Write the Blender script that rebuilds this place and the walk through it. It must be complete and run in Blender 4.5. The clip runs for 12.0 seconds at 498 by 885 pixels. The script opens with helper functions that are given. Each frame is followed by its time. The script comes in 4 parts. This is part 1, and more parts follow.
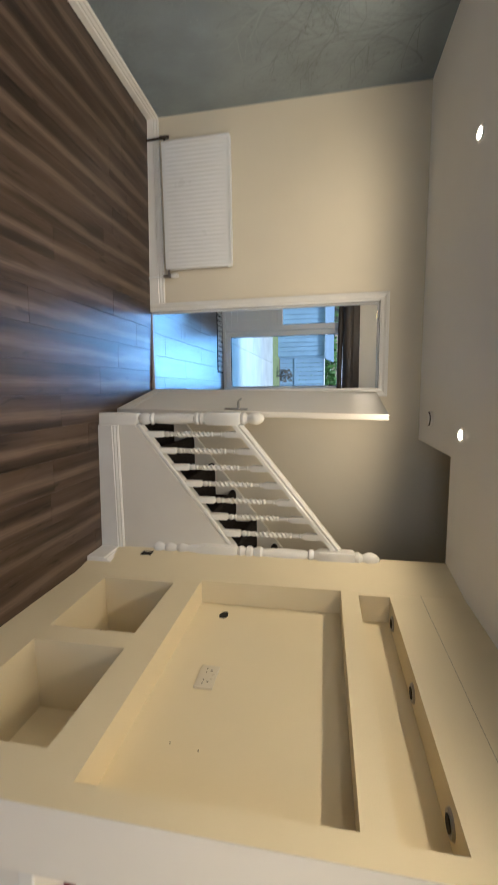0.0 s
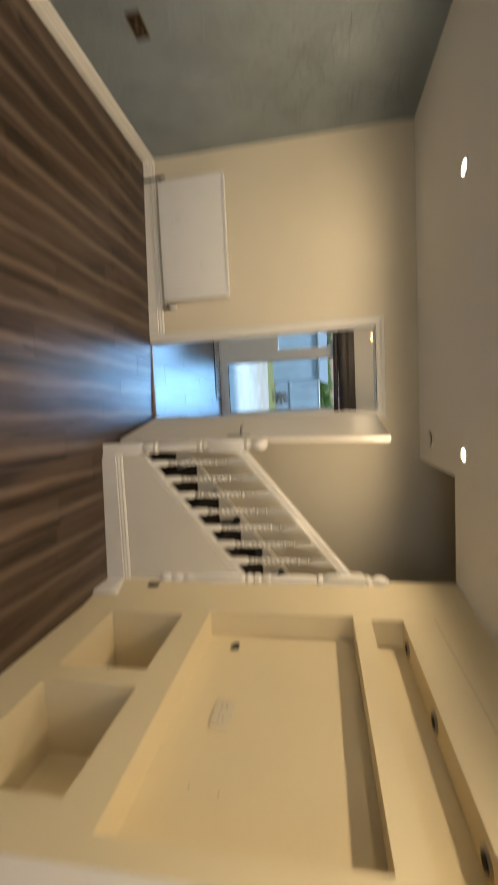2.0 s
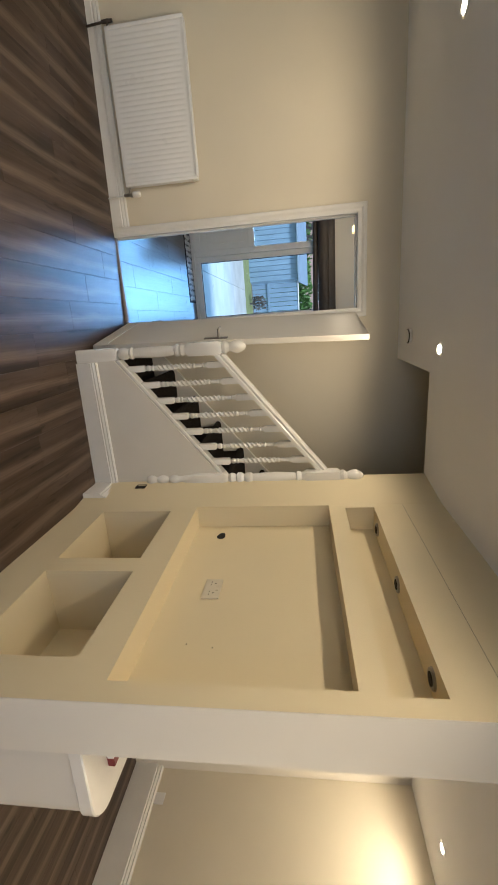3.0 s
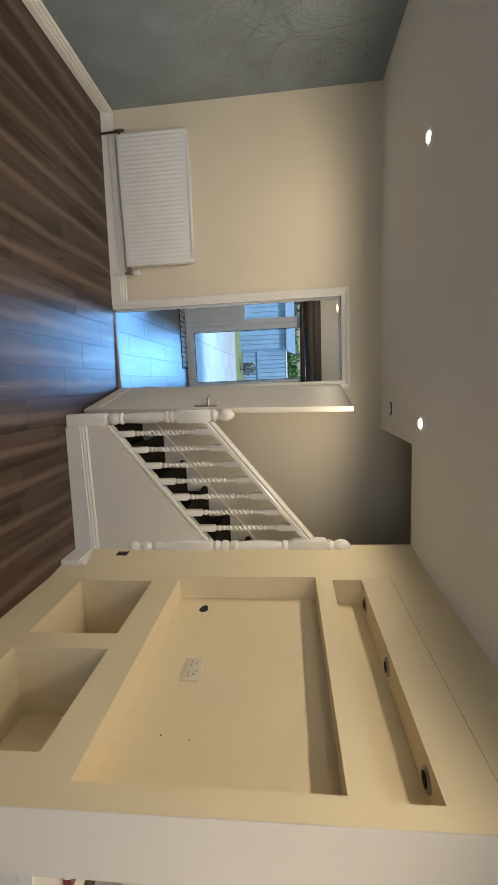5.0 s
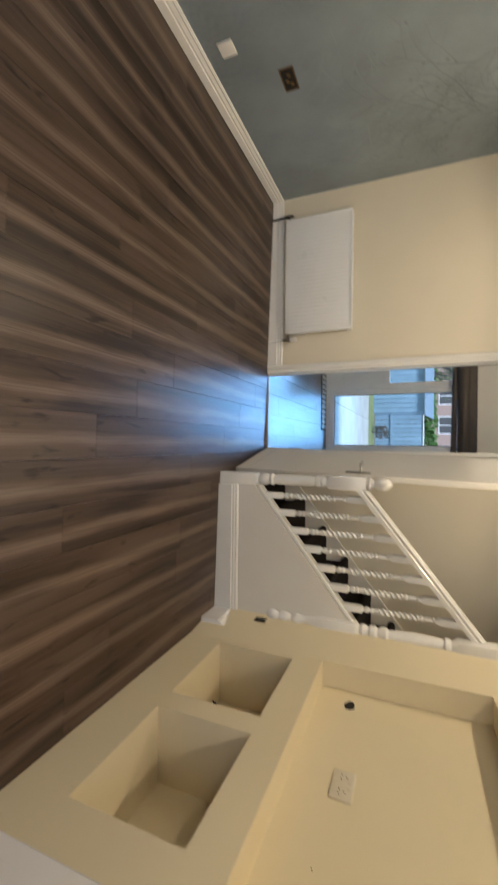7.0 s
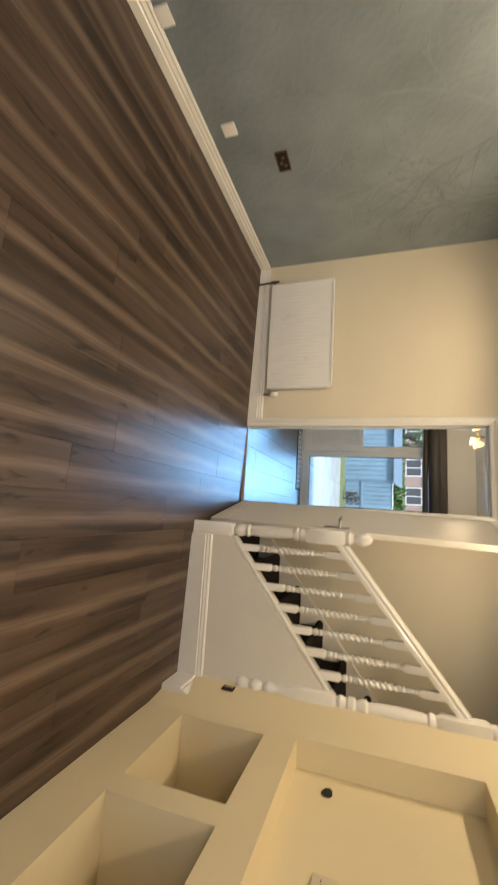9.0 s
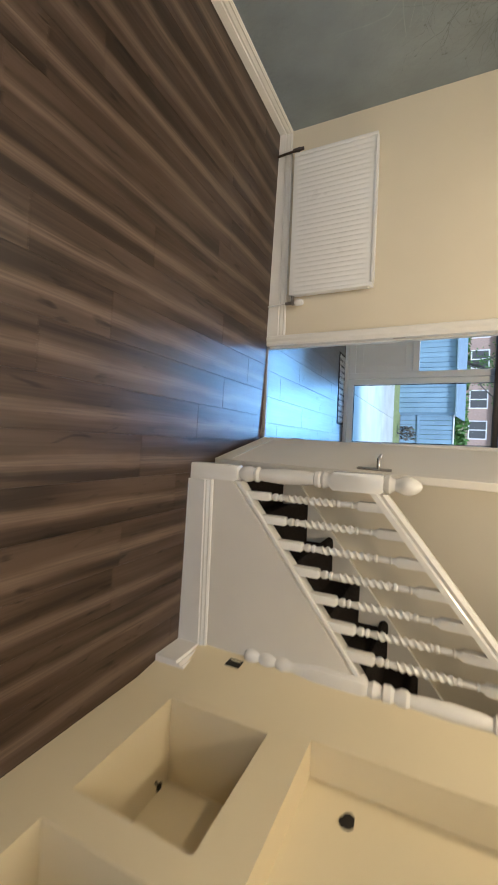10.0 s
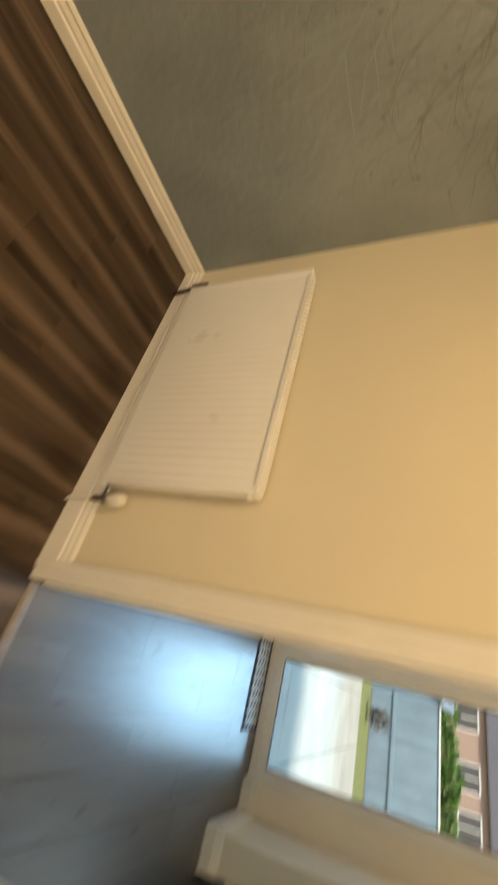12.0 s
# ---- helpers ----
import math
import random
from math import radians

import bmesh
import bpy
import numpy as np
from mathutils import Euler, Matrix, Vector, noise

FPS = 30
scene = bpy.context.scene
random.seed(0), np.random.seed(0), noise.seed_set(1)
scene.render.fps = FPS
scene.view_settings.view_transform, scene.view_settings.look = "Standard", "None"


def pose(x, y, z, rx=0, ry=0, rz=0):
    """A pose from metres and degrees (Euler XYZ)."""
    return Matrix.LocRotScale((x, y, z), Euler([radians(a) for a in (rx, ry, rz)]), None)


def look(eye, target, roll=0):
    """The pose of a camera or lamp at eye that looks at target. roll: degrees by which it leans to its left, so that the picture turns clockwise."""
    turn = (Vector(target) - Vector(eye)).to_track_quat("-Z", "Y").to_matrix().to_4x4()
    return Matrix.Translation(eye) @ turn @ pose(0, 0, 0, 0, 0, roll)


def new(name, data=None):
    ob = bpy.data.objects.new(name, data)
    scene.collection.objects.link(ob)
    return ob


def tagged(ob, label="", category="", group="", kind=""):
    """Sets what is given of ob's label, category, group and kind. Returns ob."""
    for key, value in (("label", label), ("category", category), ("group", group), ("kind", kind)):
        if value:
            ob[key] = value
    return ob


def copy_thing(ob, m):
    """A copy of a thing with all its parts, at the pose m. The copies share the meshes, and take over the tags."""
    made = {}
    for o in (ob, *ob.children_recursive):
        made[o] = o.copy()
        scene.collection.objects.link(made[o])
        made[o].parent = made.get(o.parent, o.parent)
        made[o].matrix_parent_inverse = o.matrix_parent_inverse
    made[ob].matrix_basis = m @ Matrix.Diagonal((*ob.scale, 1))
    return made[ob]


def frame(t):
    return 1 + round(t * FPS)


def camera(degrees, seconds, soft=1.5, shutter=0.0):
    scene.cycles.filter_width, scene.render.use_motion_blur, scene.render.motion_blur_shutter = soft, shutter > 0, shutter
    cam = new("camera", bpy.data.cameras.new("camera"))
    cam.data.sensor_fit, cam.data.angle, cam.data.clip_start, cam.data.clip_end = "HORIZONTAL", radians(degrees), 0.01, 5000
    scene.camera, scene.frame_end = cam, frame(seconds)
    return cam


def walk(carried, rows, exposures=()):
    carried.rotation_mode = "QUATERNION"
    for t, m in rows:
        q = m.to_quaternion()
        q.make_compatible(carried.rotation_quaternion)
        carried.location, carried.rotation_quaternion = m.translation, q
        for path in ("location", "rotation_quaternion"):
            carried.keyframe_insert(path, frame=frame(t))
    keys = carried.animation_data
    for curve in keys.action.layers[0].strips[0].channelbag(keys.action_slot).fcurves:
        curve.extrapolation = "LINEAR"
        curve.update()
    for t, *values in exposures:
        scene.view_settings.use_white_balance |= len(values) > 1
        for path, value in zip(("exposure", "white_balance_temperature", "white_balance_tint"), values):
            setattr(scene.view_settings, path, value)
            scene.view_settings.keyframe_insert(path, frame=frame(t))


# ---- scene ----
cam = camera(62.9, 12.0, shutter=0.5)
PATH = [
    (0, (0.028, -0.103, 1.541), (0.286, 1.847, 1.181), 90.6),
    (0.5, (-0.026, -0.108, 1.544), (-0.099, 1.864, 1.215), 89.5),
    (1, (-0.153, -0.17, 1.529), (-0.688, 1.728, 1.195), 89.2),
    (1.5, (-0.158, -0.186, 1.498), (-0.644, 1.725, 1.161), 88.8),
    (2, (0.004, -0.122, 1.496), (0.15, 1.843, 1.153), 88.0),
    (2.5, (0.074, -0.13, 1.504), (0.625, 1.762, 1.162), 87.8),
    (3, (0.054, -0.153, 1.499), (0.633, 1.743, 1.239), 88.0),
    (5, (0.006, -0.157, 1.507), (0.301, 1.812, 1.316), 88.3),
    (5.5, (0.012, -0.142, 1.503), (0.297, 1.824, 1.273), 88.3),
    (6, (0.016, -0.129, 1.502), (0.279, 1.832, 1.211), 88.4),
    (6.5, (0.007, -0.114, 1.463), (0.206, 1.815, 0.973), 89.4),
    (6.7, (-0.007, -0.102, 1.376), (0.15, 1.785, 0.731), 90.4),
    (8.3, (-0.092, -0.16, 1.17), (-0.652, 1.613, 0.433), 92.8),
    (8.5, (-0.044, -0.144, 1.203), (-0.549, 1.702, 0.623), 92.4),
    (9, (0.067, -0.058, 1.207), (-0.245, 1.815, 0.579), 90.6),
    (9.5, (0.096, 0.202, 1.175), (0.025, 2.051, 0.418), 91.6),
    (9.7, (0.074, 0.388, 1.173), (0.103, 2.219, 0.369), 92.8),
    (10, (0.057, 0.646, 1.222), (0.057, 2.453, 0.364), 92.4),
    (10.3, (0.024, 0.953, 1.190), (-0.182, 2.766, 0.365), 92.2),
    (10.5, (-0.035, 1.134, 1.216), (-0.476, 2.881, 0.348), 91.5),
    (10.8, (-0.178, 1.358, 1.215), (-0.875, 3.021, 0.355), 91.3),
    (11, (-0.289, 1.522, 1.194), (-0.976, 3.187, 0.325), 91.5),
    (11.2, (-0.328, 1.728, 1.225), (-0.893, 3.416, 0.326), 91.5),
    (11.5, (-0.347, 2.037, 1.221), (-0.826, 3.763, 0.331), 90.1),
    (11.8, (-0.427, 2.288, 1.216), (-1.176, 3.934, 0.359), 90.0),
    (12, (-0.565, 2.403, 1.225), (-1.534, 3.947, 0.402), 91.3),
]
walk(cam, [(t, look(eye, target, roll)) for t, eye, target, roll in PATH],
     [(0, 0.32, 5350, 10), (1, 0.48, 5200, 10), (1.5, 0.5, 6900, 10), (2, 0.28, 6200, 10), (2.5, 0.20, 5600, 10), (6, 0.19, 5350, 10), (6.7, 0.22, 5400, 10), (8.5, 0.62, 6800, 10), (9, 0.50, 6200, 10), (10.3, 0.46, 5550, 10), (11.2, 0.5, 7500, 10), (12, 0.44, 8400, 10)])

# ---- light ----
world = bpy.data.worlds.new("sky")
scene.world = world
world.use_nodes = True
_nt = world.node_tree
_sky = _nt.nodes.new("ShaderNodeTexSky")
_sky.sky_type = "NISHITA"
_sky.sun_disc = False
_sky.sun_elevation, _sky.sun_rotation = radians(48), radians(150)
_nt.links.new(_sky.outputs[0], _nt.nodes["Background"].inputs[0])
_nt.nodes["Background"].inputs[1].default_value = 0.15
sun = new("sun", bpy.data.lights.new("sun", "SUN"))
sun.data.energy, sun.data.angle, sun.data.color = 3.8, radians(12), (0.95, 0.97, 1.0)
sun.matrix_world = look((0, 0, 20), (-6.5, 11, 2))

WARM = (1.0, 0.75, 0.45)
LAMPS = [(0.304, 2.40), (-1.26, 2.35), (3.45, 1.73), (0.304, 0.45), (-1.26, 0.45), (2.3, -0.7)]
CEIL, SKY_S = 2.32, -2.52
for lx, ly in LAMPS:
    lamp = new("downlight_beam", bpy.data.lights.new("downlight_beam", "SPOT"))
    lamp.data.energy, lamp.data.color = (40 if lx > 3 else 75 if ly < 0 else 28 if (lx, ly) == LAMPS[0] else 36), WARM
    lamp.data.spot_size, lamp.data.spot_blend, lamp.data.shadow_soft_size = radians(178), 0.5, 0.03
    lamp.matrix_world = look((lx, ly, CEIL - 0.03), (lx, ly + 0.001, 0))
for lx, ly in [(-0.9, 4.86), (-0.8, 4.95)]:
    lamp = new("bulb_light", bpy.data.lights.new("bulb_light", "POINT"))
    lamp.data.energy, lamp.data.color, lamp.data.shadow_soft_size = 6, WARM, 0.03
    lamp.location = (lx, ly, 2.05)


lamp = new("window_daylight", bpy.data.lights.new("window_daylight", "AREA"))
lamp.data.shape, lamp.data.size, lamp.data.size_y = "RECTANGLE", 2.3, 1.2
lamp.data.energy, lamp.data.color = 7, (1.0, 0.96, 0.9)
lamp.matrix_world = look((-0.1, SKY_S, 1.45), (-0.1, 0, 1.25))
lamp = new("window_daylight", bpy.data.lights.new("window_daylight", "AREA"))
lamp.data.shape, lamp.data.size, lamp.data.size_y = "RECTANGLE", 1.15, 0.92
lamp.data.energy, lamp.data.color = 6, (0.62, 0.82, 1.0)
lamp.matrix_world = look((1.36, 6.30, 1.47), (0.4, 4.0, 0.6))
# added lamp hung unseen over the patio; its blue light stands in for bright sky
lamp = new("garden_sky_fill", bpy.data.lights.new("garden_sky_fill", "AREA"))
lamp.data.shape, lamp.data.size, lamp.data.size_y = "RECTANGLE", 2.6, 0.7
lamp.data.energy, lamp.data.color = 145, (0.28, 0.6, 1.0)
lamp.matrix_world = look((-0.8, 10.0, 2.75), (-0.6, 5.0, 0.3))


# ---- materials ----
def rgb(*c):
    return (*c, 1.0)


def material(name, base, rough=0.6, metal=0.0, dark=0.85, scale=6.0, fine=180.0, bump=0.1, spec=0.5, stretch=(1, 1, 1), rand=0.0, stain=0.25):
    """A surface with broad mottling, fine grain and relief, in metres of object space."""
    m = bpy.data.materials.new(name)
    m.use_nodes = True
    nt, n = m.node_tree, m.node_tree.nodes
    b = n["Principled BSDF"]
    b.inputs["Metallic"].default_value = metal
    b.inputs["Specular IOR Level"].default_value = spec
    geo = n.new("ShaderNodeNewGeometry")
    mp = n.new("ShaderNodeMapping")
    mp.inputs["Scale"].default_value = stretch
    nt.links.new(geo.outputs["Position"], mp.inputs["Vector"])
    n1, n2 = n.new("ShaderNodeTexNoise"), n.new("ShaderNodeTexNoise")
    n1.inputs["Scale"].default_value, n1.inputs["Detail"].default_value = scale, 5
    n2.inputs["Scale"].default_value, n2.inputs["Detail"].default_value = fine, 3
    for k in (n1, n2):
        nt.links.new(mp.outputs[0], k.inputs["Vector"])
    ramp = n.new("ShaderNodeValToRGB")
    ramp.color_ramp.elements[0].position, ramp.color_ramp.elements[1].position = 0.5 - stain, 0.5 + stain
    ramp.color_ramp.elements[0].color = rgb(*[v * dark for v in base])
    ramp.color_ramp.elements[1].color = rgb(*base)
    nt.links.new(n1.outputs["Fac"], ramp.inputs[0])
    col = ramp.outputs[0]
    if rand:
        oi, hsv, ma = n.new("ShaderNodeObjectInfo"), n.new("ShaderNodeHueSaturation"), n.new("ShaderNodeMapRange")
        ma.inputs["To Min"].default_value, ma.inputs["To Max"].default_value = 1 - rand, 1 + rand
        nt.links.new(oi.outputs["Random"], ma.inputs["Value"])
        nt.links.new(ma.outputs[0], hsv.inputs["Value"])
        nt.links.new(col, hsv.inputs["Color"])
        col = hsv.outputs[0]
    nt.links.new(col, b.inputs["Base Color"])
    rr = n.new("ShaderNodeMapRange")
    rr.inputs["To Min"].default_value, rr.inputs["To Max"].default_value = max(rough - 0.08, 0.02), min(rough + 0.08, 1)
    nt.links.new(n1.outputs["Fac"], rr.inputs["Value"])
    nt.links.new(rr.outputs[0], b.inputs["Roughness"])
    if bump:
        bp = n.new("ShaderNodeBump")
        bp.inputs["Strength"].default_value, bp.inputs["Distance"].default_value = bump, 0.004
        nt.links.new(n2.outputs["Fac"], bp.inputs["Height"])
        nt.links.new(bp.outputs[0], b.inputs["Normal"])
    return m


def plank_material(name, lights, darks, rough, rand, grain, middle, streak=None):
    """Boards along y: long streaks, knots and a tone of its own for each board."""
    m = bpy.data.materials.new(name)
    m.use_nodes = True
    nt, n = m.node_tree, m.node_tree.nodes
    b = n["Principled BSDF"]
    geo, oi = n.new("ShaderNodeNewGeometry"), n.new("ShaderNodeObjectInfo")
    off = n.new("ShaderNodeVectorMath")
    off.operation = "SCALE"
    off.inputs["Scale"].default_value = 37.0
    comb = n.new("ShaderNodeCombineXYZ")
    nt.links.new(oi.outputs["Random"], comb.inputs["X"])
    nt.links.new(oi.outputs["Random"], comb.inputs["Y"])
    nt.links.new(comb.outputs[0], off.inputs[0])
    add = n.new("ShaderNodeVectorMath")
    nt.links.new(geo.outputs["Position"], add.inputs[0])
    nt.links.new(off.outputs[0], add.inputs[1])
    facs = []
    for sc, scale, det in (((5.5, 0.45, 1), 1.7, 2), ((70, 1.6, 1), 1.5, 6), ((22, 5, 1), 1.0, 3)):
        mp = n.new("ShaderNodeMapping")
        mp.inputs["Scale"].default_value = sc
        tx = n.new("ShaderNodeTexNoise")
        tx.inputs["Scale"].default_value, tx.inputs["Detail"].default_value = scale, det
        tx.inputs["Distortion"].default_value = 0.6
        nt.links.new(add.outputs[0], mp.inputs[0])
        nt.links.new(mp.outputs[0], tx.inputs["Vector"])
        facs.append(tx.outputs["Fac"])
    mix = n.new("ShaderNodeMath")
    mix.operation = "MULTIPLY_ADD"
    nt.links.new(facs[1], mix.inputs[0])
    mix.inputs[1].default_value = 0.45 * grain
    nt.links.new(facs[0], mix.inputs[2])
    ramp = n.new("ShaderNodeValToRGB")
    ramp.color_ramp.elements[0].position, ramp.color_ramp.elements[1].position = 0.40 + 0.12 * grain, 0.62 + 0.32 * grain
    ramp.color_ramp.elements[0].color, ramp.color_ramp.elements[1].color = rgb(*darks), rgb(*lights)
    mid = ramp.color_ramp.elements.new(0.50 + 0.22 * grain)
    mid.color = rgb(*middle)
    nt.links.new(mix.outputs[0], ramp.inputs[0])
    knot = n.new("ShaderNodeValToRGB")
    knot.color_ramp.elements[0].position, knot.color_ramp.elements[1].position = 0.27, 0.38
    knot.color_ramp.elements[0].color, knot.color_ramp.elements[1].color = rgb(0.35, 0.33, 0.32), rgb(1, 1, 1)
    nt.links.new(facs[2], knot.inputs[0])
    mul = n.new("ShaderNodeMix")
    mul.data_type, mul.blend_type = "RGBA", "MULTIPLY"
    mul.inputs[0].default_value = 1.0
    nt.links.new(ramp.outputs[0], mul.inputs[6])
    nt.links.new(knot.outputs[0], mul.inputs[7])
    hsv, ma = n.new("ShaderNodeHueSaturation"), n.new("ShaderNodeMapRange")
    ma.inputs["To Min"].default_value, ma.inputs["To Max"].default_value = 1 - rand, 1 + rand
    nt.links.new(oi.outputs["Random"], ma.inputs["Value"])
    nt.links.new(ma.outputs[0], hsv.inputs["Value"])
    nt.links.new(mul.outputs[2], hsv.inputs["Color"])
    nt.links.new(hsv.outputs[0], b.inputs["Base Color"])
    rr = n.new("ShaderNodeMapRange")
    rr.inputs["To Min"].default_value, rr.inputs["To Max"].default_value = rough + 0.06, rough - 0.06
    nt.links.new(facs[1], rr.inputs["Value"])
    nt.links.new(rr.outputs[0], b.inputs["Roughness"])
    if streak:
        tc, sep, wob, wmp = n.new("ShaderNodeTexCoord"), n.new("ShaderNodeSeparateXYZ"), n.new("ShaderNodeTexNoise"), n.new("ShaderNodeMapping")
        nt.links.new(tc.outputs["Object"], sep.inputs[0])
        wmp.inputs["Scale"].default_value = (2.2, 1.0, 1)
        nt.links.new(geo.outputs["Position"], wmp.inputs[0])
        nt.links.new(wmp.outputs[0], wob.inputs["Vector"])
        wob.inputs["Scale"].default_value, wob.inputs["Detail"].default_value = 1.6, 4
        shift, away, band = n.new("ShaderNodeMath"), n.new("ShaderNodeMath"), n.new("ShaderNodeMapRange")
        shift.operation, away.operation = "MULTIPLY_ADD", "ABSOLUTE"
        nt.links.new(wob.outputs["Fac"], shift.inputs[0])
        shift.inputs[1].default_value = 0.09
        nt.links.new(sep.outputs["X"], shift.inputs[2])
        centre_off = n.new("ShaderNodeMath")
        centre_off.inputs[1].default_value = -0.06
        nt.links.new(shift.outputs[0], centre_off.inputs[0])
        nt.links.new(centre_off.outputs[0], away.inputs[0])
        nt.links.new(away.outputs[0], band.inputs["Value"])
        band.interpolation_type = "SMOOTHSTEP"
        band.inputs["From Min"].default_value, band.inputs["From Max"].default_value = 0.004, 0.042
        band.inputs["To Min"].default_value, band.inputs["To Max"].default_value = 1.0, 0.0
        soft = n.new("ShaderNodeMath")
        soft.operation = "MULTIPLY"
        nt.links.new(band.outputs[0], soft.inputs[0])
        nt.links.new(facs[1], soft.inputs[1])
        pale = n.new("ShaderNodeMix")
        pale.data_type = "RGBA"
        nt.links.new(soft.outputs[0], pale.inputs[0])
        nt.links.new(hsv.outputs[0], pale.inputs[6])
        pale.inputs[7].default_value = rgb(*streak)
        nt.links.new(pale.outputs[2], b.inputs["Base Color"])
    bp = n.new("ShaderNodeBump")
    bp.inputs["Strength"].default_value, bp.inputs["Distance"].default_value = 0.12, 0.002
    nt.links.new(facs[1], bp.inputs["Height"])
    nt.links.new(bp.outputs[0], b.inputs["Normal"])
    return m


def glow(name, colour, strength):
    m = bpy.data.materials.new(name)
    m.use_nodes = True
    b = m.node_tree.nodes["Principled BSDF"]
    b.inputs["Base Color"].default_value = rgb(*colour)
    b.inputs["Emission Color"].default_value = rgb(*colour)
    b.inputs["Emission Strength"].default_value = strength
    return m


def glass_material():
    m = bpy.data.materials.new("window_glass")
    m.use_nodes = True
    b = m.node_tree.nodes["Principled BSDF"]
    b.inputs["Base Color"].default_value = rgb(0.97, 0.99, 1.0)
    b.inputs["Roughness"].default_value = 0.0
    b.inputs["Transmission Weight"].default_value = 1.0
    b.inputs["IOR"].default_value = 1.05
    return m


CREAM = material("cream_wall_paint", (0.72, 0.66, 0.53), 0.62, dark=0.95, scale=2.2, fine=240, bump=0.12)
MEDIA = material("cream_plaster_paint", (0.75, 0.655, 0.445), 0.6, dark=0.95, scale=2.0, fine=200, bump=0.10)
PALE = material("pale_wall_paint", (0.77, 0.735, 0.665), 0.6, dark=0.96, scale=2.2, fine=220, bump=0.10)
CEILING = material("ceiling_paint", (0.86, 0.86, 0.86), 0.7, dark=0.96, scale=1.6, fine=160, bump=0.1)
GLOSS = material("white_gloss_paint", (0.80, 0.79, 0.76), 0.24, dark=0.95, scale=9, fine=60, bump=0.05)
SATIN = material("white_satin_paint", (0.75, 0.72, 0.66), 0.46, spec=0.35, dark=0.96, scale=5, fine=90, bump=0.05)
RAD = material("white_radiator_enamel", (0.80, 0.81, 0.82), 0.3, dark=0.97, scale=5, fine=50, bump=0.02)
PAPER = material("teal_grey_wallpaper", (0.30, 0.352, 0.395), 0.40, metal=0.35, dark=0.78, scale=2.6, fine=30, bump=1.0, stain=0.16)
TWIG = material("wallpaper_twig_ink", (0.215, 0.25, 0.27), 0.40, metal=0.35, dark=0.7, scale=9, fine=90, bump=0.1)
TWIG_SILVER = material("wallpaper_silver_ink", (0.325, 0.38, 0.42), 0.36, metal=0.3, dark=0.8, scale=9, fine=90, bump=0.1)
CARPET = material("dark_stair_carpet", (0.028, 0.024, 0.022), 0.95, dark=0.5, scale=40, fine=500, bump=0.9, spec=0.1)
CHROME = material("brushed_nickel", (0.42, 0.40, 0.37), 0.3, metal=1.0, dark=0.9, scale=20, fine=200, bump=0.03)
BRASS = material("polished_brass", (0.62, 0.44, 0.18), 0.22, metal=1.0, dark=0.9, scale=20, fine=100, bump=0.02)
BLACK = material("dark_void", (0.012, 0.011, 0.010), 0.85, dark=0.6, scale=20, fine=90, bump=0.2)
RUST = material("rusty_back_box", (0.20, 0.12, 0.05), 0.6, metal=0.4, dark=0.4, scale=40, fine=200, bump=0.3)
PLASTIC = material("white_plastic", (0.80, 0.79, 0.76), 0.35, dark=0.97, scale=12, fine=60, bump=0.02)
AGED = material("aged_cream_plastic", (0.66, 0.60, 0.47), 0.4, dark=0.95, scale=12, fine=60, bump=0.02)
UPVC = material("white_upvc", (0.78, 0.78, 0.78), 0.35, dark=0.97, scale=6, fine=60, bump=0.02)
COPPER = material("dull_pipe_metal", (0.12, 0.10, 0.09), 0.45, metal=0.8, dark=0.7, scale=30, fine=90, bump=0.1)
BLIND = material("dark_roller_blind", (0.060, 0.047, 0.038), 0.55, dark=0.6, scale=6, fine=120, bump=0.15, stretch=(1, 1, 5))
CABINET = material("grey_cabinet_paint", (0.17, 0.17, 0.16), 0.45, dark=0.93, scale=6, fine=90, bump=0.04)
WORKTOP = material("dark_worktop", (0.10, 0.10, 0.10), 0.35, dark=0.7, scale=40, fine=200, bump=0.05)
OAK = plank_material("brown_oak_laminate", (0.088, 0.060, 0.044), (0.028, 0.0172, 0.0118), 0.38, 0.03, 0.55, (0.058, 0.0368, 0.0255), (0.215, 0.155, 0.114))
OAK.node_tree.nodes["Principled BSDF"].inputs["Specular IOR Level"].default_value = 0.32
GREYTILE = plank_material("grey_plank_tile", (0.082, 0.086, 0.094), (0.052, 0.054, 0.06), 0.36, 0.05, 0.7, (0.066, 0.068, 0.073))
GREYTILE.node_tree.nodes["Principled BSDF"].inputs["Specular IOR Level"].default_value = 0.95
WOODTRIM = material("worn_wood_strip", (0.27, 0.24, 0.215), 0.5, dark=0.7, scale=30, fine=120, bump=0.1)
JOINT = material("filled_joint", (0.42, 0.37, 0.27), 0.7, dark=0.8, scale=30, fine=120, bump=0.1)
GAP = material("floor_joint_shadow", (0.018, 0.013, 0.010), 0.9, dark=0.7, scale=20, fine=90, bump=0.2)
MAT_W = material("mat_pale_weave", (0.62, 0.62, 0.60), 0.9, dark=0.8, scale=60, fine=400, bump=0.6)
MAT_D = material("mat_dark_weave", (0.03, 0.03, 0.035), 0.9, dark=0.7, scale=60, fine=400, bump=0.6)
BULB = glow("lamp_bulb", (1.0, 0.83, 0.55), 14.0)
SHADE = glow("lit_glass_shade", (1.0, 0.70, 0.30), 1.0)
GLASS = glass_material()
CONCRETE = material("pale_patio_slab", (0.46, 0.48, 0.43), 0.85, dark=0.75, scale=1.5, fine=60, bump=0.3, rand=0.06)
SOIL = material("garden_ground", (0.16, 0.15, 0.10), 0.95, dark=0.6, scale=0.8, fine=30, bump=0.5)
GRASS = material("grass", (0.24, 0.28, 0.10), 0.9, dark=0.5, scale=8, fine=90, bump=0.4)
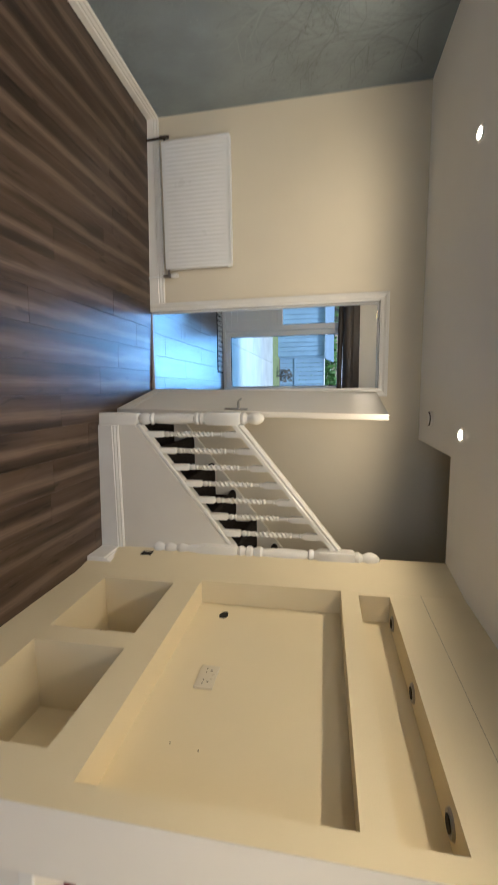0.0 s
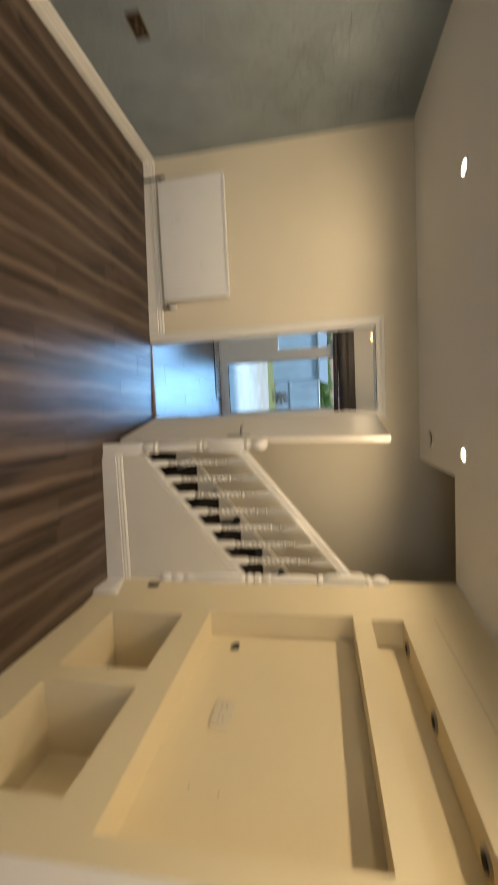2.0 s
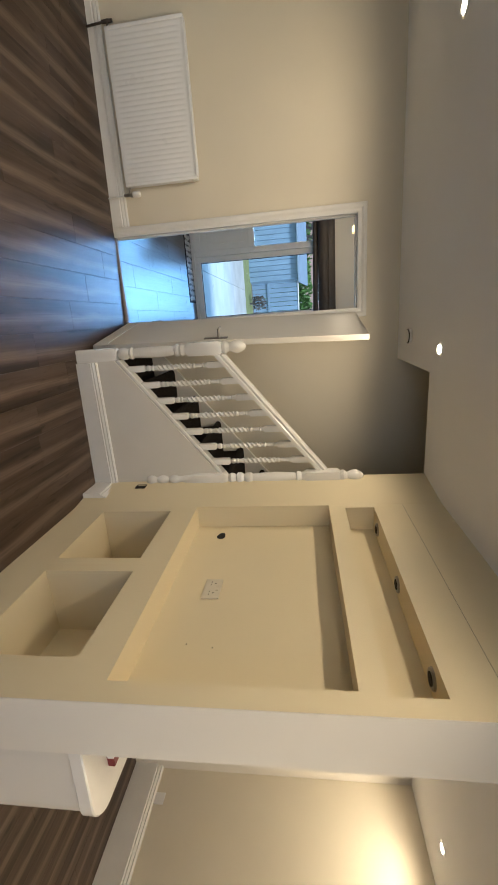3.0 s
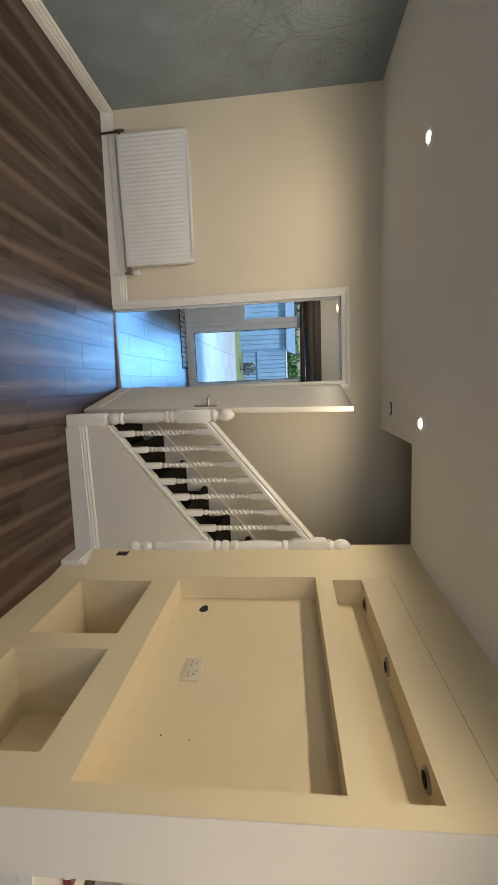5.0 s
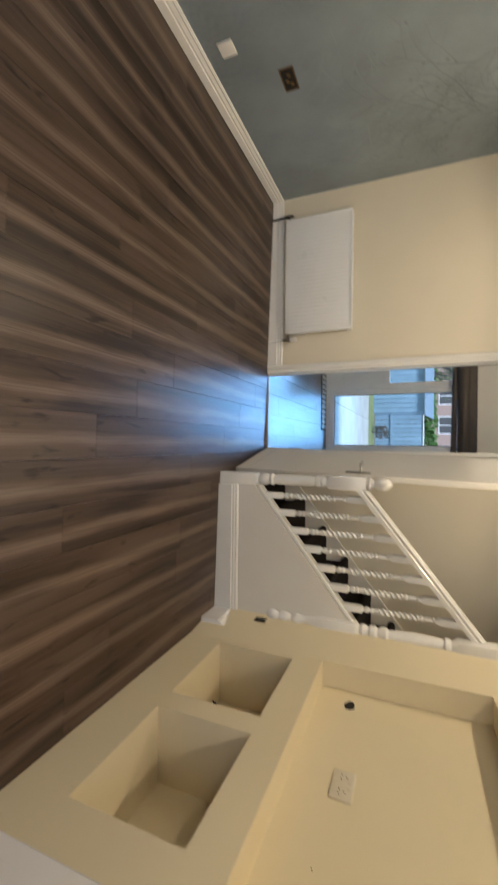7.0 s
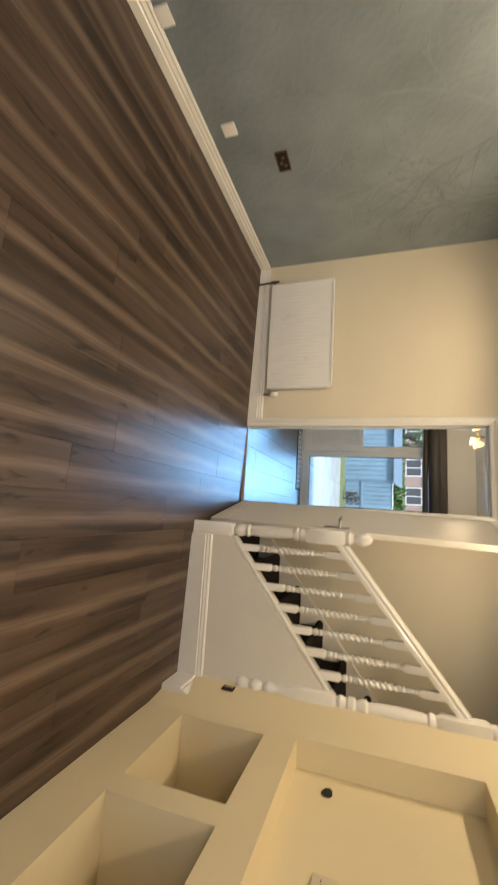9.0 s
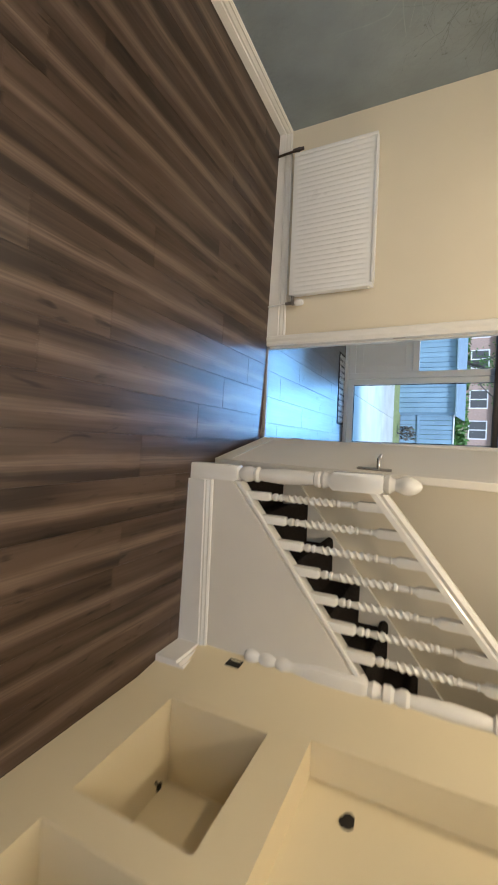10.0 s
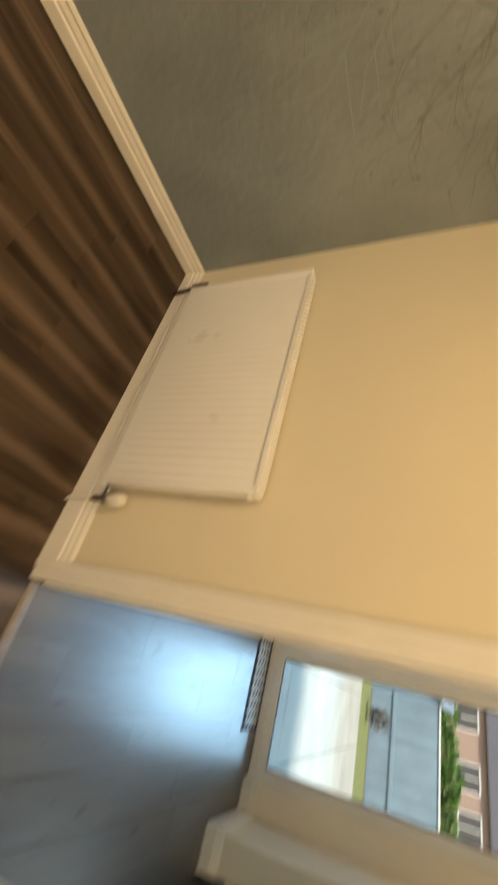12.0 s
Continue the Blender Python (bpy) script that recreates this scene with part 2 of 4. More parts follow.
SHED = material("blue_grey_shed_paint", (0.22, 0.33, 0.42), 0.6, dark=0.8, scale=2.5, fine=60, bump=0.2, rand=0.07)
FELT = material("shed_roof_felt", (0.22, 0.30, 0.36), 0.8, dark=0.8, scale=4, fine=90, bump=0.3)
LEAF = material("hedge_leaf", (0.10, 0.22, 0.04), 0.6, dark=0.5, scale=5, fine=40, bump=0.3)
BARK = material("tree_bark", (0.13, 0.12, 0.10), 0.9, dark=0.5, scale=8, fine=60, bump=0.6)
BRICK = material("red_brickwork", (0.46, 0.33, 0.27), 0.85, dark=0.7, scale=9, fine=40, bump=0.3)
SLATE = material("roof_slate", (0.10, 0.10, 0.12), 0.7, dark=0.7, scale=5, fine=40, bump=0.3)
PACK_R = material("dark_red_packet", (0.20, 0.025, 0.03), 0.5, dark=0.8, scale=20, fine=90, bump=0.05)


# ---- shape helpers ----
def bm_box(bm, lo, hi, bevel=0.0, seg=1):
    made = bmesh.ops.create_cube(bm, size=1.0)["verts"]
    for v in made:
        v.co = Vector([lo[i] + (hi[i] - lo[i]) * (v.co[i] + 0.5) for i in range(3)])
    if bevel:
        edges = {e for v in made for e in v.link_edges}
        bmesh.ops.bevel(bm, geom=list(edges), offset=bevel, segments=seg, profile=0.5, affect="EDGES")
    return bm


def box(lo, hi, bevel=0.0, seg=1):
    return bm_box(bmesh.new(), lo, hi, bevel, seg)


def boxes(items, bevel=0.0):
    bm = bmesh.new()
    for lo, hi in items:
        bm_box(bm, lo, hi, bevel)
    return bm


def prism(points, axis, a, b, bevel=0.0):
    """A flat outline pushed from a to b along an axis; points hold the other two coordinates in order."""
    bm = bmesh.new()
    k = "xyz".index(axis)

    def at(p, v):
        c = list(p)
        c.insert(k, v)
        return bm.verts.new(c)
    r0, r1 = [at(p, a) for p in points], [at(p, b) for p in points]
    bm.faces.new(r0)
    bm.faces.new(r1[::-1])
    for i in range(len(points)):
        j = (i + 1) % len(points)
        bm.faces.new((r0[i], r1[i], r1[j], r0[j]))
    bmesh.ops.recalc_face_normals(bm, faces=bm.faces)
    if bevel:
        bmesh.ops.bevel(bm, geom=list(bm.edges), offset=bevel, segments=1, affect="EDGES")
    return bm


def ring_point(k, n, r, sq):
    a = 2 * math.pi * k / n
    c, s = math.cos(a), math.sin(a)
    m = max(abs(c), abs(s))
    f = r * (1 - sq) + sq * min(r / m, r * 1.36)
    return c * f, s * f


def turned(profile, n=24, bm=None, centre=(0, 0), twist=None):
    """A lathe shape up z from rows of height, half width and squareness (0 round, 1 square). twist: (z0, z1, turns) of a barley twist."""
    bm = bm or bmesh.new()
    rows = []
    for (z0, r0, q0), (z1, r1, q1) in zip(profile, profile[1:]):
        steps = 1
        if twist and z0 >= twist[0] - 1e-6 and z1 <= twist[1] + 1e-6:
            steps = 56
        for i in range(steps):
            f = i / steps
            rows.append((z0 + (z1 - z0) * f, r0 + (r1 - r0) * f, q0 + (q1 - q0) * f))
    rows.append(profile[-1])
    rings = []
    for z, r, q in rows:
        ring = []
        for k in range(n):
            x, y = ring_point(k + 0.5 * (n % 8 == 4), n, r, q)
            if twist and twist[0] < z < twist[1]:
                ph = 2 * math.pi * twist[2] * (z - twist[0]) / (twist[1] - twist[0])
                w = 1 + 0.30 * math.cos(2 * (2 * math.pi * k / n - ph))
                x, y = x * w, y * w
            ring.append(bm.verts.new((centre[0] + x, centre[1] + y, z)))
        rings.append(ring)
    for a, b in zip(rings, rings[1:]):
        for k in range(n):
            bm.faces.new((a[k], a[(k + 1) % n], b[(k + 1) % n], b[k]))
    bm.faces.new(rings[0][::-1])
    bm.faces.new(rings[-1])
    return bm


def tube(points, radius, n=10):
    """A pipe through points."""
    bm = bmesh.new()
    rings = []
    pts = [Vector(p) for p in points]
    for i, p in enumerate(pts):
        d = (pts[min(i + 1, len(pts) - 1)] - pts[max(i - 1, 0)]).normalized()
        q = d.to_track_quat("Z", "Y")
        rings.append([bm.verts.new(p + q @ Vector((radius * math.cos(2 * math.pi * k / n), radius * math.sin(2 * math.pi * k / n), 0))) for k in range(n)])
    for a, b in zip(rings, rings[1:]):
        for k in range(n):
            bm.faces.new((a[k], a[(k + 1) % n], b[(k + 1) % n], b[k]))
    bm.faces.new(rings[0][::-1])
    bm.faces.new(rings[-1])
    return bm


def disc(centre, axis, r, depth, n=28, r2=None):
    bm = bmesh.new()
    bmesh.ops.create_cone(bm, cap_ends=True, segments=n, radius1=r, radius2=r if r2 is None else r2, depth=depth)
    q = Vector(axis).to_track_quat("Z", "Y").to_matrix().to_4x4()
    bmesh.ops.transform(bm, matrix=Matrix.Translation(centre) @ q, verts=bm.verts)
    return bm


def part(name, bm, mat, parent=None, label="", smooth=False):
    mesh = bpy.data.meshes.new(name)
    bmesh.ops.recalc_face_normals(bm, faces=bm.faces)
    bm.to_mesh(mesh)
    bm.free()
    mesh.materials.append(mat)
    if smooth:
        mesh.shade_smooth()
        mesh.set_sharp_from_angle(angle=radians(38))
    ob = new(name, mesh)
    ob.parent = parent
    if label:
        tagged(ob, label)
    return ob


def thing(name, at, label, category, group="", kind=""):
    ob = new(name)
    ob.location = at
    ob.empty_display_size = 0.1
    return tagged(ob, label, category, group, kind)


def setting(name, bm, mat, label, category):
    return tagged(part(name, bm, mat), label, category, kind="structure")


def skirting(name, p, q, out, label, h=0.14, d=0.02, foot=0.0):
    """A moulded skirting board from p to q on the floor, standing out from the wall towards out."""
    p, q, o = Vector((*p, 0)), Vector((*q, 0)), Vector((*out, 0))
    prof = [(0, foot), (d, foot), (d, h * 0.62), (d * 0.72, h * 0.66), (d * 0.80, h * 0.74), (d * 0.5, h * 0.86), (d * 0.62, h * 0.92), (d * 0.3, h), (0, h)]
    bm = bmesh.new()
    ends = [[bm.verts.new(e + o * u + Vector((0, 0, v))) for u, v in prof] for e in (p, q)]
    for i in range(len(prof)):
        j = (i + 1) % len(prof)
        bm.faces.new((ends[0][i], ends[0][j], ends[1][j], ends[1][i]))
    bm.faces.new(ends[0])
    bm.faces.new(ends[1][::-1])
    return setting(name, bm, GLOSS, label, "baseboard")


def recessed_wall(x, ys, zs, holes):
    """A wall face at x over ys and zs, with rectangular recesses (y0, y1, z0, z1, depth); its plaster thickens to the far end."""
    bm = bmesh.new()
    cy = sorted({*ys, *[h[0] for h in holes], *[h[1] for h in holes]})
    cz = sorted({*zs, *[h[2] for h in holes], *[h[3] for h in holes]})

    def quad(*c):
        bm.faces.new([bm.verts.new(v) for v in c])
    for y0, y1 in zip(cy, cy[1:]):
        for z0, z1 in zip(cz, cz[1:]):
            if not any(h[0] <= y0 and y1 <= h[1] and h[2] <= z0 and z1 <= h[3] for h in holes):
                quad((x, y0, z0), (x, y0, z1), (x, y1, z1), (x, y1, z0))
    for y0, y1, z0, z1, d in holes:
        b = x + d
        quad((b, y0, z0), (b, y0, z1), (b, y1, z1), (b, y1, z0))
        quad((x, y0, z0), (b, y0, z0), (b, y1, z0), (x, y1, z0))
        quad((x, y0, z1), (x, y1, z1), (b, y1, z1), (b, y0, z1))
        quad((x, y0, z0), (x, y0, z1), (b, y0, z1), (b, y0, z0))
        quad((x, y1, z0), (b, y1, z0), (b, y1, z1), (x, y1, z1))
    bmesh.ops.remove_doubles(bm, verts=bm.verts, dist=0.0005)
    for v in bm.verts:
        if v.co.y > 2.5:
            v.co.x -= 0.05
    return bm


# ---- the large structure ----
WEST, EAST, SOUTH, NORTH = -2.26, 3.95, -2.4, 3.47
DOOR_L, DOOR_R, DOOR_H = -0.675, 0.03, 1.985
STAIR_Y = 2.58

floor = setting("floor", box((WEST - 0.1, SOUTH - 0.1, -0.12), (EAST + 0.1, NORTH + 0.02, -0.008)), GAP, "brown oak laminate floor of long boards", "floor")
floor.rotation_euler, floor.location = (0, math.asin(0.028), 0), (0, 0, -0.0196)
kitchen_floor = setting("floor_kitchen", box((-2.3, NORTH + 0.042, -0.12), (2.5, 6.3, -0.008)), GAP, "grey plank-tiled kitchen floor with satin sheen", "floor")

setting("wall_north", boxes([((WEST, NORTH, 0), (DOOR_L - 0.02, NORTH + 0.12, 2.5)), ((DOOR_L - 0.02, NORTH, DOOR_H + 0.02), (DOOR_R + 0.02, NORTH + 0.12, 2.5)),
                             ((DOOR_R + 0.02, NORTH, 0), (EAST, NORTH + 0.12, 4.8))]), CREAM, "cream painted wall with an open doorway", "wall")
wall_west = setting("wall_west", box((WEST - 0.1, SOUTH, 0), (WEST, NORTH + 0.12, CEIL)), PAPER, "teal-grey papered wall with a faded twig print", "wall")
setting("wall_south", boxes([((WEST, SOUTH - 0.1, 0), (-1.3, SOUTH, CEIL)), ((1.1, SOUTH - 0.1, 0), (EAST, SOUTH, CEIL)),
                             ((-1.3, SOUTH - 0.1, 0), (1.1, SOUTH, 0.8)), ((-1.3, SOUTH - 0.1, 2.1), (1.1, SOUTH, CEIL))]), PALE, "plain pale wall with a wide window opening", "wall")
setting("wall_east", box((EAST, SOUTH, 0), (EAST + 0.1, NORTH + 0.12, 4.8)), CREAM, "cream painted side wall", "wall")
setting("ceiling", boxes([((WEST, SOUTH, CEIL), (EAST, STAIR_Y, CEIL + 0.18)), ((WEST, STAIR_Y, CEIL), (0.46, NORTH, CEIL + 0.18))]), CEILING, "matt off-white ceiling, open above the stairs", "ceiling")
setting("wall_stairwell", boxes([((0.40, STAIR_Y, CEIL + 0.18), (0.46, NORTH, 4.8)), ((0.46, STAIR_Y - 0.06, CEIL + 0.18), (EAST, STAIR_Y, 4.8)),
                                 ((0.40, STAIR_Y - 0.06, 4.8), (EAST, NORTH + 0.1, 4.9))]), CREAM, "cream upper stairwell walls", "wall")

# false wall with display recesses, and the angled wall that follows it
MX, M0, M1 = 1.2, 0.79, 2.57
NICHES = [(0.872, 2.198, 0.806, 1.648, 0.142), (0.858, 2.163, 1.745, 1.917, 0.15),
          (1.612, 2.147, 0.183, 0.644, 0.36), (0.965, 1.497, 0.183, 0.65, 0.36)]
media = setting("wall_media", recessed_wall(MX, (M0, M1), (-0.15, CEIL), NICHES), MEDIA, "cream plastered false wall with display recesses", "wall")
setting("wall_media_back", box((1.57, 1.0, -0.15), (1.63, 2.43, CEIL)), PALE, "pale back of the false wall", "wall")
setting("wall_alcove", box((MX + 0.002, 2.43, -0.15), (EAST, STAIR_Y - 0.004, CEIL)), PALE, "pale alcove wall behind the false wall", "wall")
setting("wall_return", box((MX + 0.002, M0 - 0.001, -0.15), (1.44, 0.855, CEIL)), PALE, "pale painted end of the false wall", "wall")

# kitchen shell
FAR = 6.12
setting("wall_kitchen_north", boxes([((-2.3, FAR, 0), (-1.75, FAR + 0.2, 2.45)), ((-1.75, FAR, 2.02), (0.06, FAR + 0.2, 2.45)), ((0.06, FAR - 0.05, 0), (0.72, FAR + 0.2, 2.45)),
                                     ((0.72, FAR + 0.05, 0), (2.5, FAR + 0.2, 0.95)), ((0.72, FAR + 0.05, 2.0), (2.5, FAR + 0.2, 2.45)), ((2.0, FAR + 0.05, 0.95), (2.5, FAR + 0.2, 2.0))]),
        PALE, "pale kitchen wall with glazed doors and a window", "wall")
setting("wall_kitchen_west", box((-2.4, NORTH + 0.12, 0), (-2.3, FAR + 0.2, 2.45)), PALE, "pale kitchen side wall", "wall")
setting("wall_kitchen_east", box((2.5, NORTH + 0.12, 0), (2.6, FAR + 0.2, 2.45)), PALE, "pale kitchen side wall", "wall")
setting("wall_kitchen_pier", box((0.27, 5.55, 0), (0.475, FAR - 0.05, 2.4), 0.006), PALE, "pale narrow wall pier in the kitchen", "wall")
setting("ceiling_kitchen", box((-2.3, NORTH + 0.12, 2.4), (2.5, FAR + 0.2, 2.5)), CEILING, "matt off-white kitchen ceiling", "ceiling")

# ---- skirting, door frame ----
skirting("baseboard_west", (WEST, SOUTH), (WEST, NORTH), (1, 0), "white gloss moulded skirting board")
skirting("baseboard_north", (WEST + 0.02, NORTH), (-0.745, NORTH), (0, -1), "white gloss moulded skirting board")
skirting("baseboard_stair", (0.265, STAIR_Y - 0.036), (1.18, STAIR_Y - 0.036), (0, -1), "white gloss moulded skirting board under the stairs", 0.12, 0.02, -0.06)
skirting("baseboard_media", (MX, 2.56), (MX, 2.33), (-1, 0), "short white skirting board stub", 0.12, 0.05, -0.06)
skirting("baseboard_east", (EAST, 2.43), (EAST, SOUTH), (-1, 0), "white painted skirting board", 0.13, 0.05, -0.14)
skirting("baseboard_pier", (0.27, 5.55), (0.475, 5.55), (0, -1), "white skirting board", 0.12)
skirting("baseboard_pier_side", (0.27, FAR - 0.05), (0.27, 5.53), (-1, 0), "white skirting board", 0.12)
skirting("baseboard_kitchen", (0.062, FAR - 0.05), (0.25, FAR - 0.05), (0, -1), "white skirting board", 0.12)

lining = setting("trim_door_lining", boxes([((DOOR_L - 0.02, NORTH - 0.005, 0), (DOOR_L, NORTH + 0.125, DOOR_H)), ((DOOR_R, NORTH - 0.005, 0), (DOOR_R + 0.02, NORTH + 0.125, DOOR_H)),
                                            ((DOOR_L - 0.02, NORTH - 0.005, DOOR_H), (DOOR_R + 0.02, NORTH + 0.125, DOOR_H + 0.02)),
                                            ((DOOR_L, NORTH + 0.05, 0), (DOOR_L + 0.012, NORTH + 0.085, DOOR_H)), ((DOOR_L, NORTH + 0.05, DOOR_H - 0.012), (DOOR_R, NORTH + 0.085, DOOR_H))]),
                 GLOSS, "white gloss door lining and stop", "door frame")
part("striker_plate", box((DOOR_L - 0.001, NORTH + 0.01, 0.90), (DOOR_L + 0.002, NORTH + 0.035, 0.98), 0.0008), CHROME, lining, "small nickel striker plate")


def architrave():
    """A moulded white frame round the doorway, mitred at its head."""
    prof = [(0, 0), (0, 0.012), (0.012, 0.016), (0.03, 0.013), (0.046, 0.022), (0.066, 0.022), (0.072, 0.016), (0.072, 0)]
    bm = bmesh.new()
    rails = []
    for u, d in prof:
        y = NORTH - d
        rails.append([bm.verts.new(c) for c in ((DOOR_L + 0.002 - u, y, 0), (DOOR_L + 0.002 - u, y, DOOR_H + u), (DOOR_R - 0.002 + u, y, DOOR_H + u), (DOOR_R - 0.002 + u, y, 0))])
    for i in range(len(prof)):
        a, b = rails[i], rails[(i + 1) % len(prof)]
        for k in range(3):
            bm.faces.new((a[k], a[k + 1], b[k + 1], b[k]))
    bm.faces.new([r[0] for r in rails])
    bm.faces.new([r[3] for r in rails])
    return setting("trim_architrave", bm, GLOSS, "white gloss moulded architrave round the doorway", "door frame")


architrave()
setting("trim_threshold", prism([(NORTH - 0.004, -0.04), (NORTH + 0.036, -0.04), (NORTH + 0.036, 0.0), (NORTH + 0.028, 0.005), (NORTH + 0.004, 0.005), (NORTH - 0.004, -0.004)], "x", DOOR_L, DOOR_R), WOODTRIM, "thin metal threshold strip in the doorway", "threshold")


# ---- open door leaf ----
def door_leaf():
    W, H, T = 0.735, 1.965, 0.04
    d = thing("door_1", (DOOR_R - 0.020, NORTH - 0.012, 0.008), "white painted panel door standing wide open", "door", kind="structure")
    leaf = part("leaf", box((0, 0, 0), (W, T, H), 0.003), SATIN, d, smooth=True)
    part("raised_strip", box((0.03, -0.004, 0.098), (W - 0.03, 0.0005, 0.106), 0.001), GLOSS, leaf, "thin raised white strip")
    for side, s in ((-1, 0.0), (1, T)):
        plate = part("handle_plate", box((W - 0.075, s - 0.006 if side < 0 else s, 0.82), (W - 0.035, s if side < 0 else s + 0.006, 0.99), 0.002), CHROME, d, "brushed nickel handle plate", True)
        part("lever", tube([(W - 0.055, s, 0.925), (W - 0.055, s + side * 0.045, 0.925), (W - 0.062, s + side * 0.056, 0.925), (W - 0.10, s + side * 0.058, 0.926), (W - 0.165, s + side * 0.052, 0.922)], 0.009), CHROME, plate, "curved nickel lever", True)
    for z in (0.22, 1.70):
        part("hinge", turned([(z, 0.006, 0), (z + 0.09, 0.006, 0)], 10), CHROME, d, "steel hinge", True)
    d.rotation_euler = (radians(-1.5), 0, radians(-90 + 11.5))
    return d


door_leaf()


# ---- staircase ----
RISE, GOING, FIRST = 0.19, 0.245, 0.225


def staircase():
    s = thing("staircase", (0.3, 3.0, 0), "white painted staircase with dark carpeted treads", "stairs")
    P = Matrix.Translation((-0.3, -3.0, 0))

    def put(name, bm, mat, label="", smooth=False):
        bmesh.ops.transform(bm, matrix=P, verts=bm.verts)
        return part(name, bm, mat, s, label, smooth)
    for i in range(11):
        x, z = FIRST + GOING * i, RISE * (i + 1)
        pts = [(x + 0.02, z - RISE), (x + 0.02, z - 0.06), (x - 0.006, z - 0.056), (x - 0.022, z - 0.044), (x - 0.028, z - 0.03), (x - 0.024, z - 0.015), (x - 0.012, z - 0.004), (x + 0.006, z), (x + GOING + 0.02, z), (x + GOING + 0.02, z - RISE)]
        put("step", prism(pts, "y", STAIR_Y + 0.035, NORTH - 0.035), CARPET, "dark carpeted step", True)
    k = RISE / GOING
    zs = 0.251 - k * 0.251

    def line(x, d=0.0):
        return zs + k * x + d
    put("outer_string", prism([(0.262, max(line(0.262, -0.24), 0.01)), (0.262, line(0.262)), (1.135, line(1.135)), (1.135, line(1.135, -0.30))], "y", STAIR_Y - 0.02, STAIR_Y + 0.03, 0.002), SATIN, "white outer string")
    put("string_capping", prism([(0.262, line(0.262, -0.012)), (0.262, line(0.262, 0.016)), (1.128, line(1.128, 0.016)), (1.128, line(1.128, -0.012))], "y", STAIR_Y - 0.032, STAIR_Y + 0.042, 0.004), GLOSS, "white string capping")
    put("side_panel", prism([(0.262, -0.05), (0.262, line(0.262, -0.02)), (1.19, line(1.19, -0.02)), (1.19, -0.05)], "y", STAIR_Y - 0.036, STAIR_Y - 0.022), SATIN, "plain off-white panel under the stairs")
    put("wall_string", prism([(0.12, 0.0), (0.12, line(0.12, -0.01)), (3.0, line(3.0, -0.01)), (3.0, line(3.0, -0.25)), (0.5, 0.0)], "y", NORTH - 0.03, NORTH - 0.001, 0.002), SATIN, "off-white wall string")
    return s


staircase()


def newel(base, z_list, name_cap, drop=False):
    h = 0.045
    if not drop:
        prof = [(-0.03, h, 1), (0.235, h, 1), (0.256, h * 0.9, 0.4), (0.262, 0.028, 0), (0.275, 0.036, 0), (0.30, 0.043, 0), (0.325, 0.040, 0), (0.345, 0.028, 0), (0.352, 0.040, 0), (0.365, 0.042, 0), (0.378, 0.030, 0),
                (0.40, 0.034, 0), (0.50, 0.040, 0), (0.62, 0.036, 0), (0.665, 0.029, 0), (0.672, 0.040, 0), (0.69, 0.042, 0), (0.70, 0.034, 0), (0.715, 0.042, 0), (0.735, 0.036, 0), (0.745, h * 0.8, 0.4), (0.765, h, 1), (0.975, h, 1), (0.99, h * 0.9, 0.6)]
        cap = [(0.99, 0.036, 0), (1.0, 0.042, 0), (1.015, 0.043, 0), (1.028, 0.032, 0), (1.04, 0.027, 0), (1.055, 0.034, 0), (1.075, 0.042, 0), (1.10, 0.043, 0), (1.125, 0.034, 0), (1.145, 0.018, 0), (1.151, 0.003, 0)]
    else:
        prof = [(0.345, 0.006, 0), (0.352, 0.024, 0), (0.37, 0.036, 0), (0.39, 0.040, 0), (0.41, 0.036, 0), (0.432, 0.022, 0), (0.45, 0.034, 0), (0.475, 0.040, 0), (0.50, 0.034, 0), (0.52, 0.022, 0), (0.54, 0.034, 0), (0.565, 0.040, 0), (0.59, 0.032, 0), (0.61, 0.026, 0), (0.635, 0.032, 0), (0.67, h * 0.8, 0.5), (0.72, h, 1), (0.935, h, 1), (0.955, h * 0.85, 0.4), (0.962, 0.030, 0), (0.985, 0.042, 0), (1.005, 0.036, 0), (1.02, 0.028, 0),
                (1.03, 0.042, 0), (1.06, 0.042, 0), (1.075, 0.028, 0), (1.10, 0.042, 0), (1.125, 0.042, 0), (1.14, 0.030, 0), (1.2, 0.036, 0), (1.3, 0.040, 0), (1.42, 0.034, 0), (1.445, 0.028, 0), (1.455, 0.041, 0), (1.475, 0.041, 0), (1.485, 0.034, 0), (1.50, h * 0.8, 0.4), (1.52, h, 1), (1.735, h, 1), (1.75, h * 0.9, 0.6)]
        cap = [(1.75, 0.036, 0), (1.76, 0.042, 0), (1.775, 0.043, 0), (1.79, 0.032, 0), (1.80, 0.027, 0), (1.815, 0.034, 0), (1.835, 0.042, 0), (1.86, 0.043, 0), (1.885, 0.034, 0), (1.905, 0.018, 0), (1.911, 0.003, 0)]
    return prof, cap


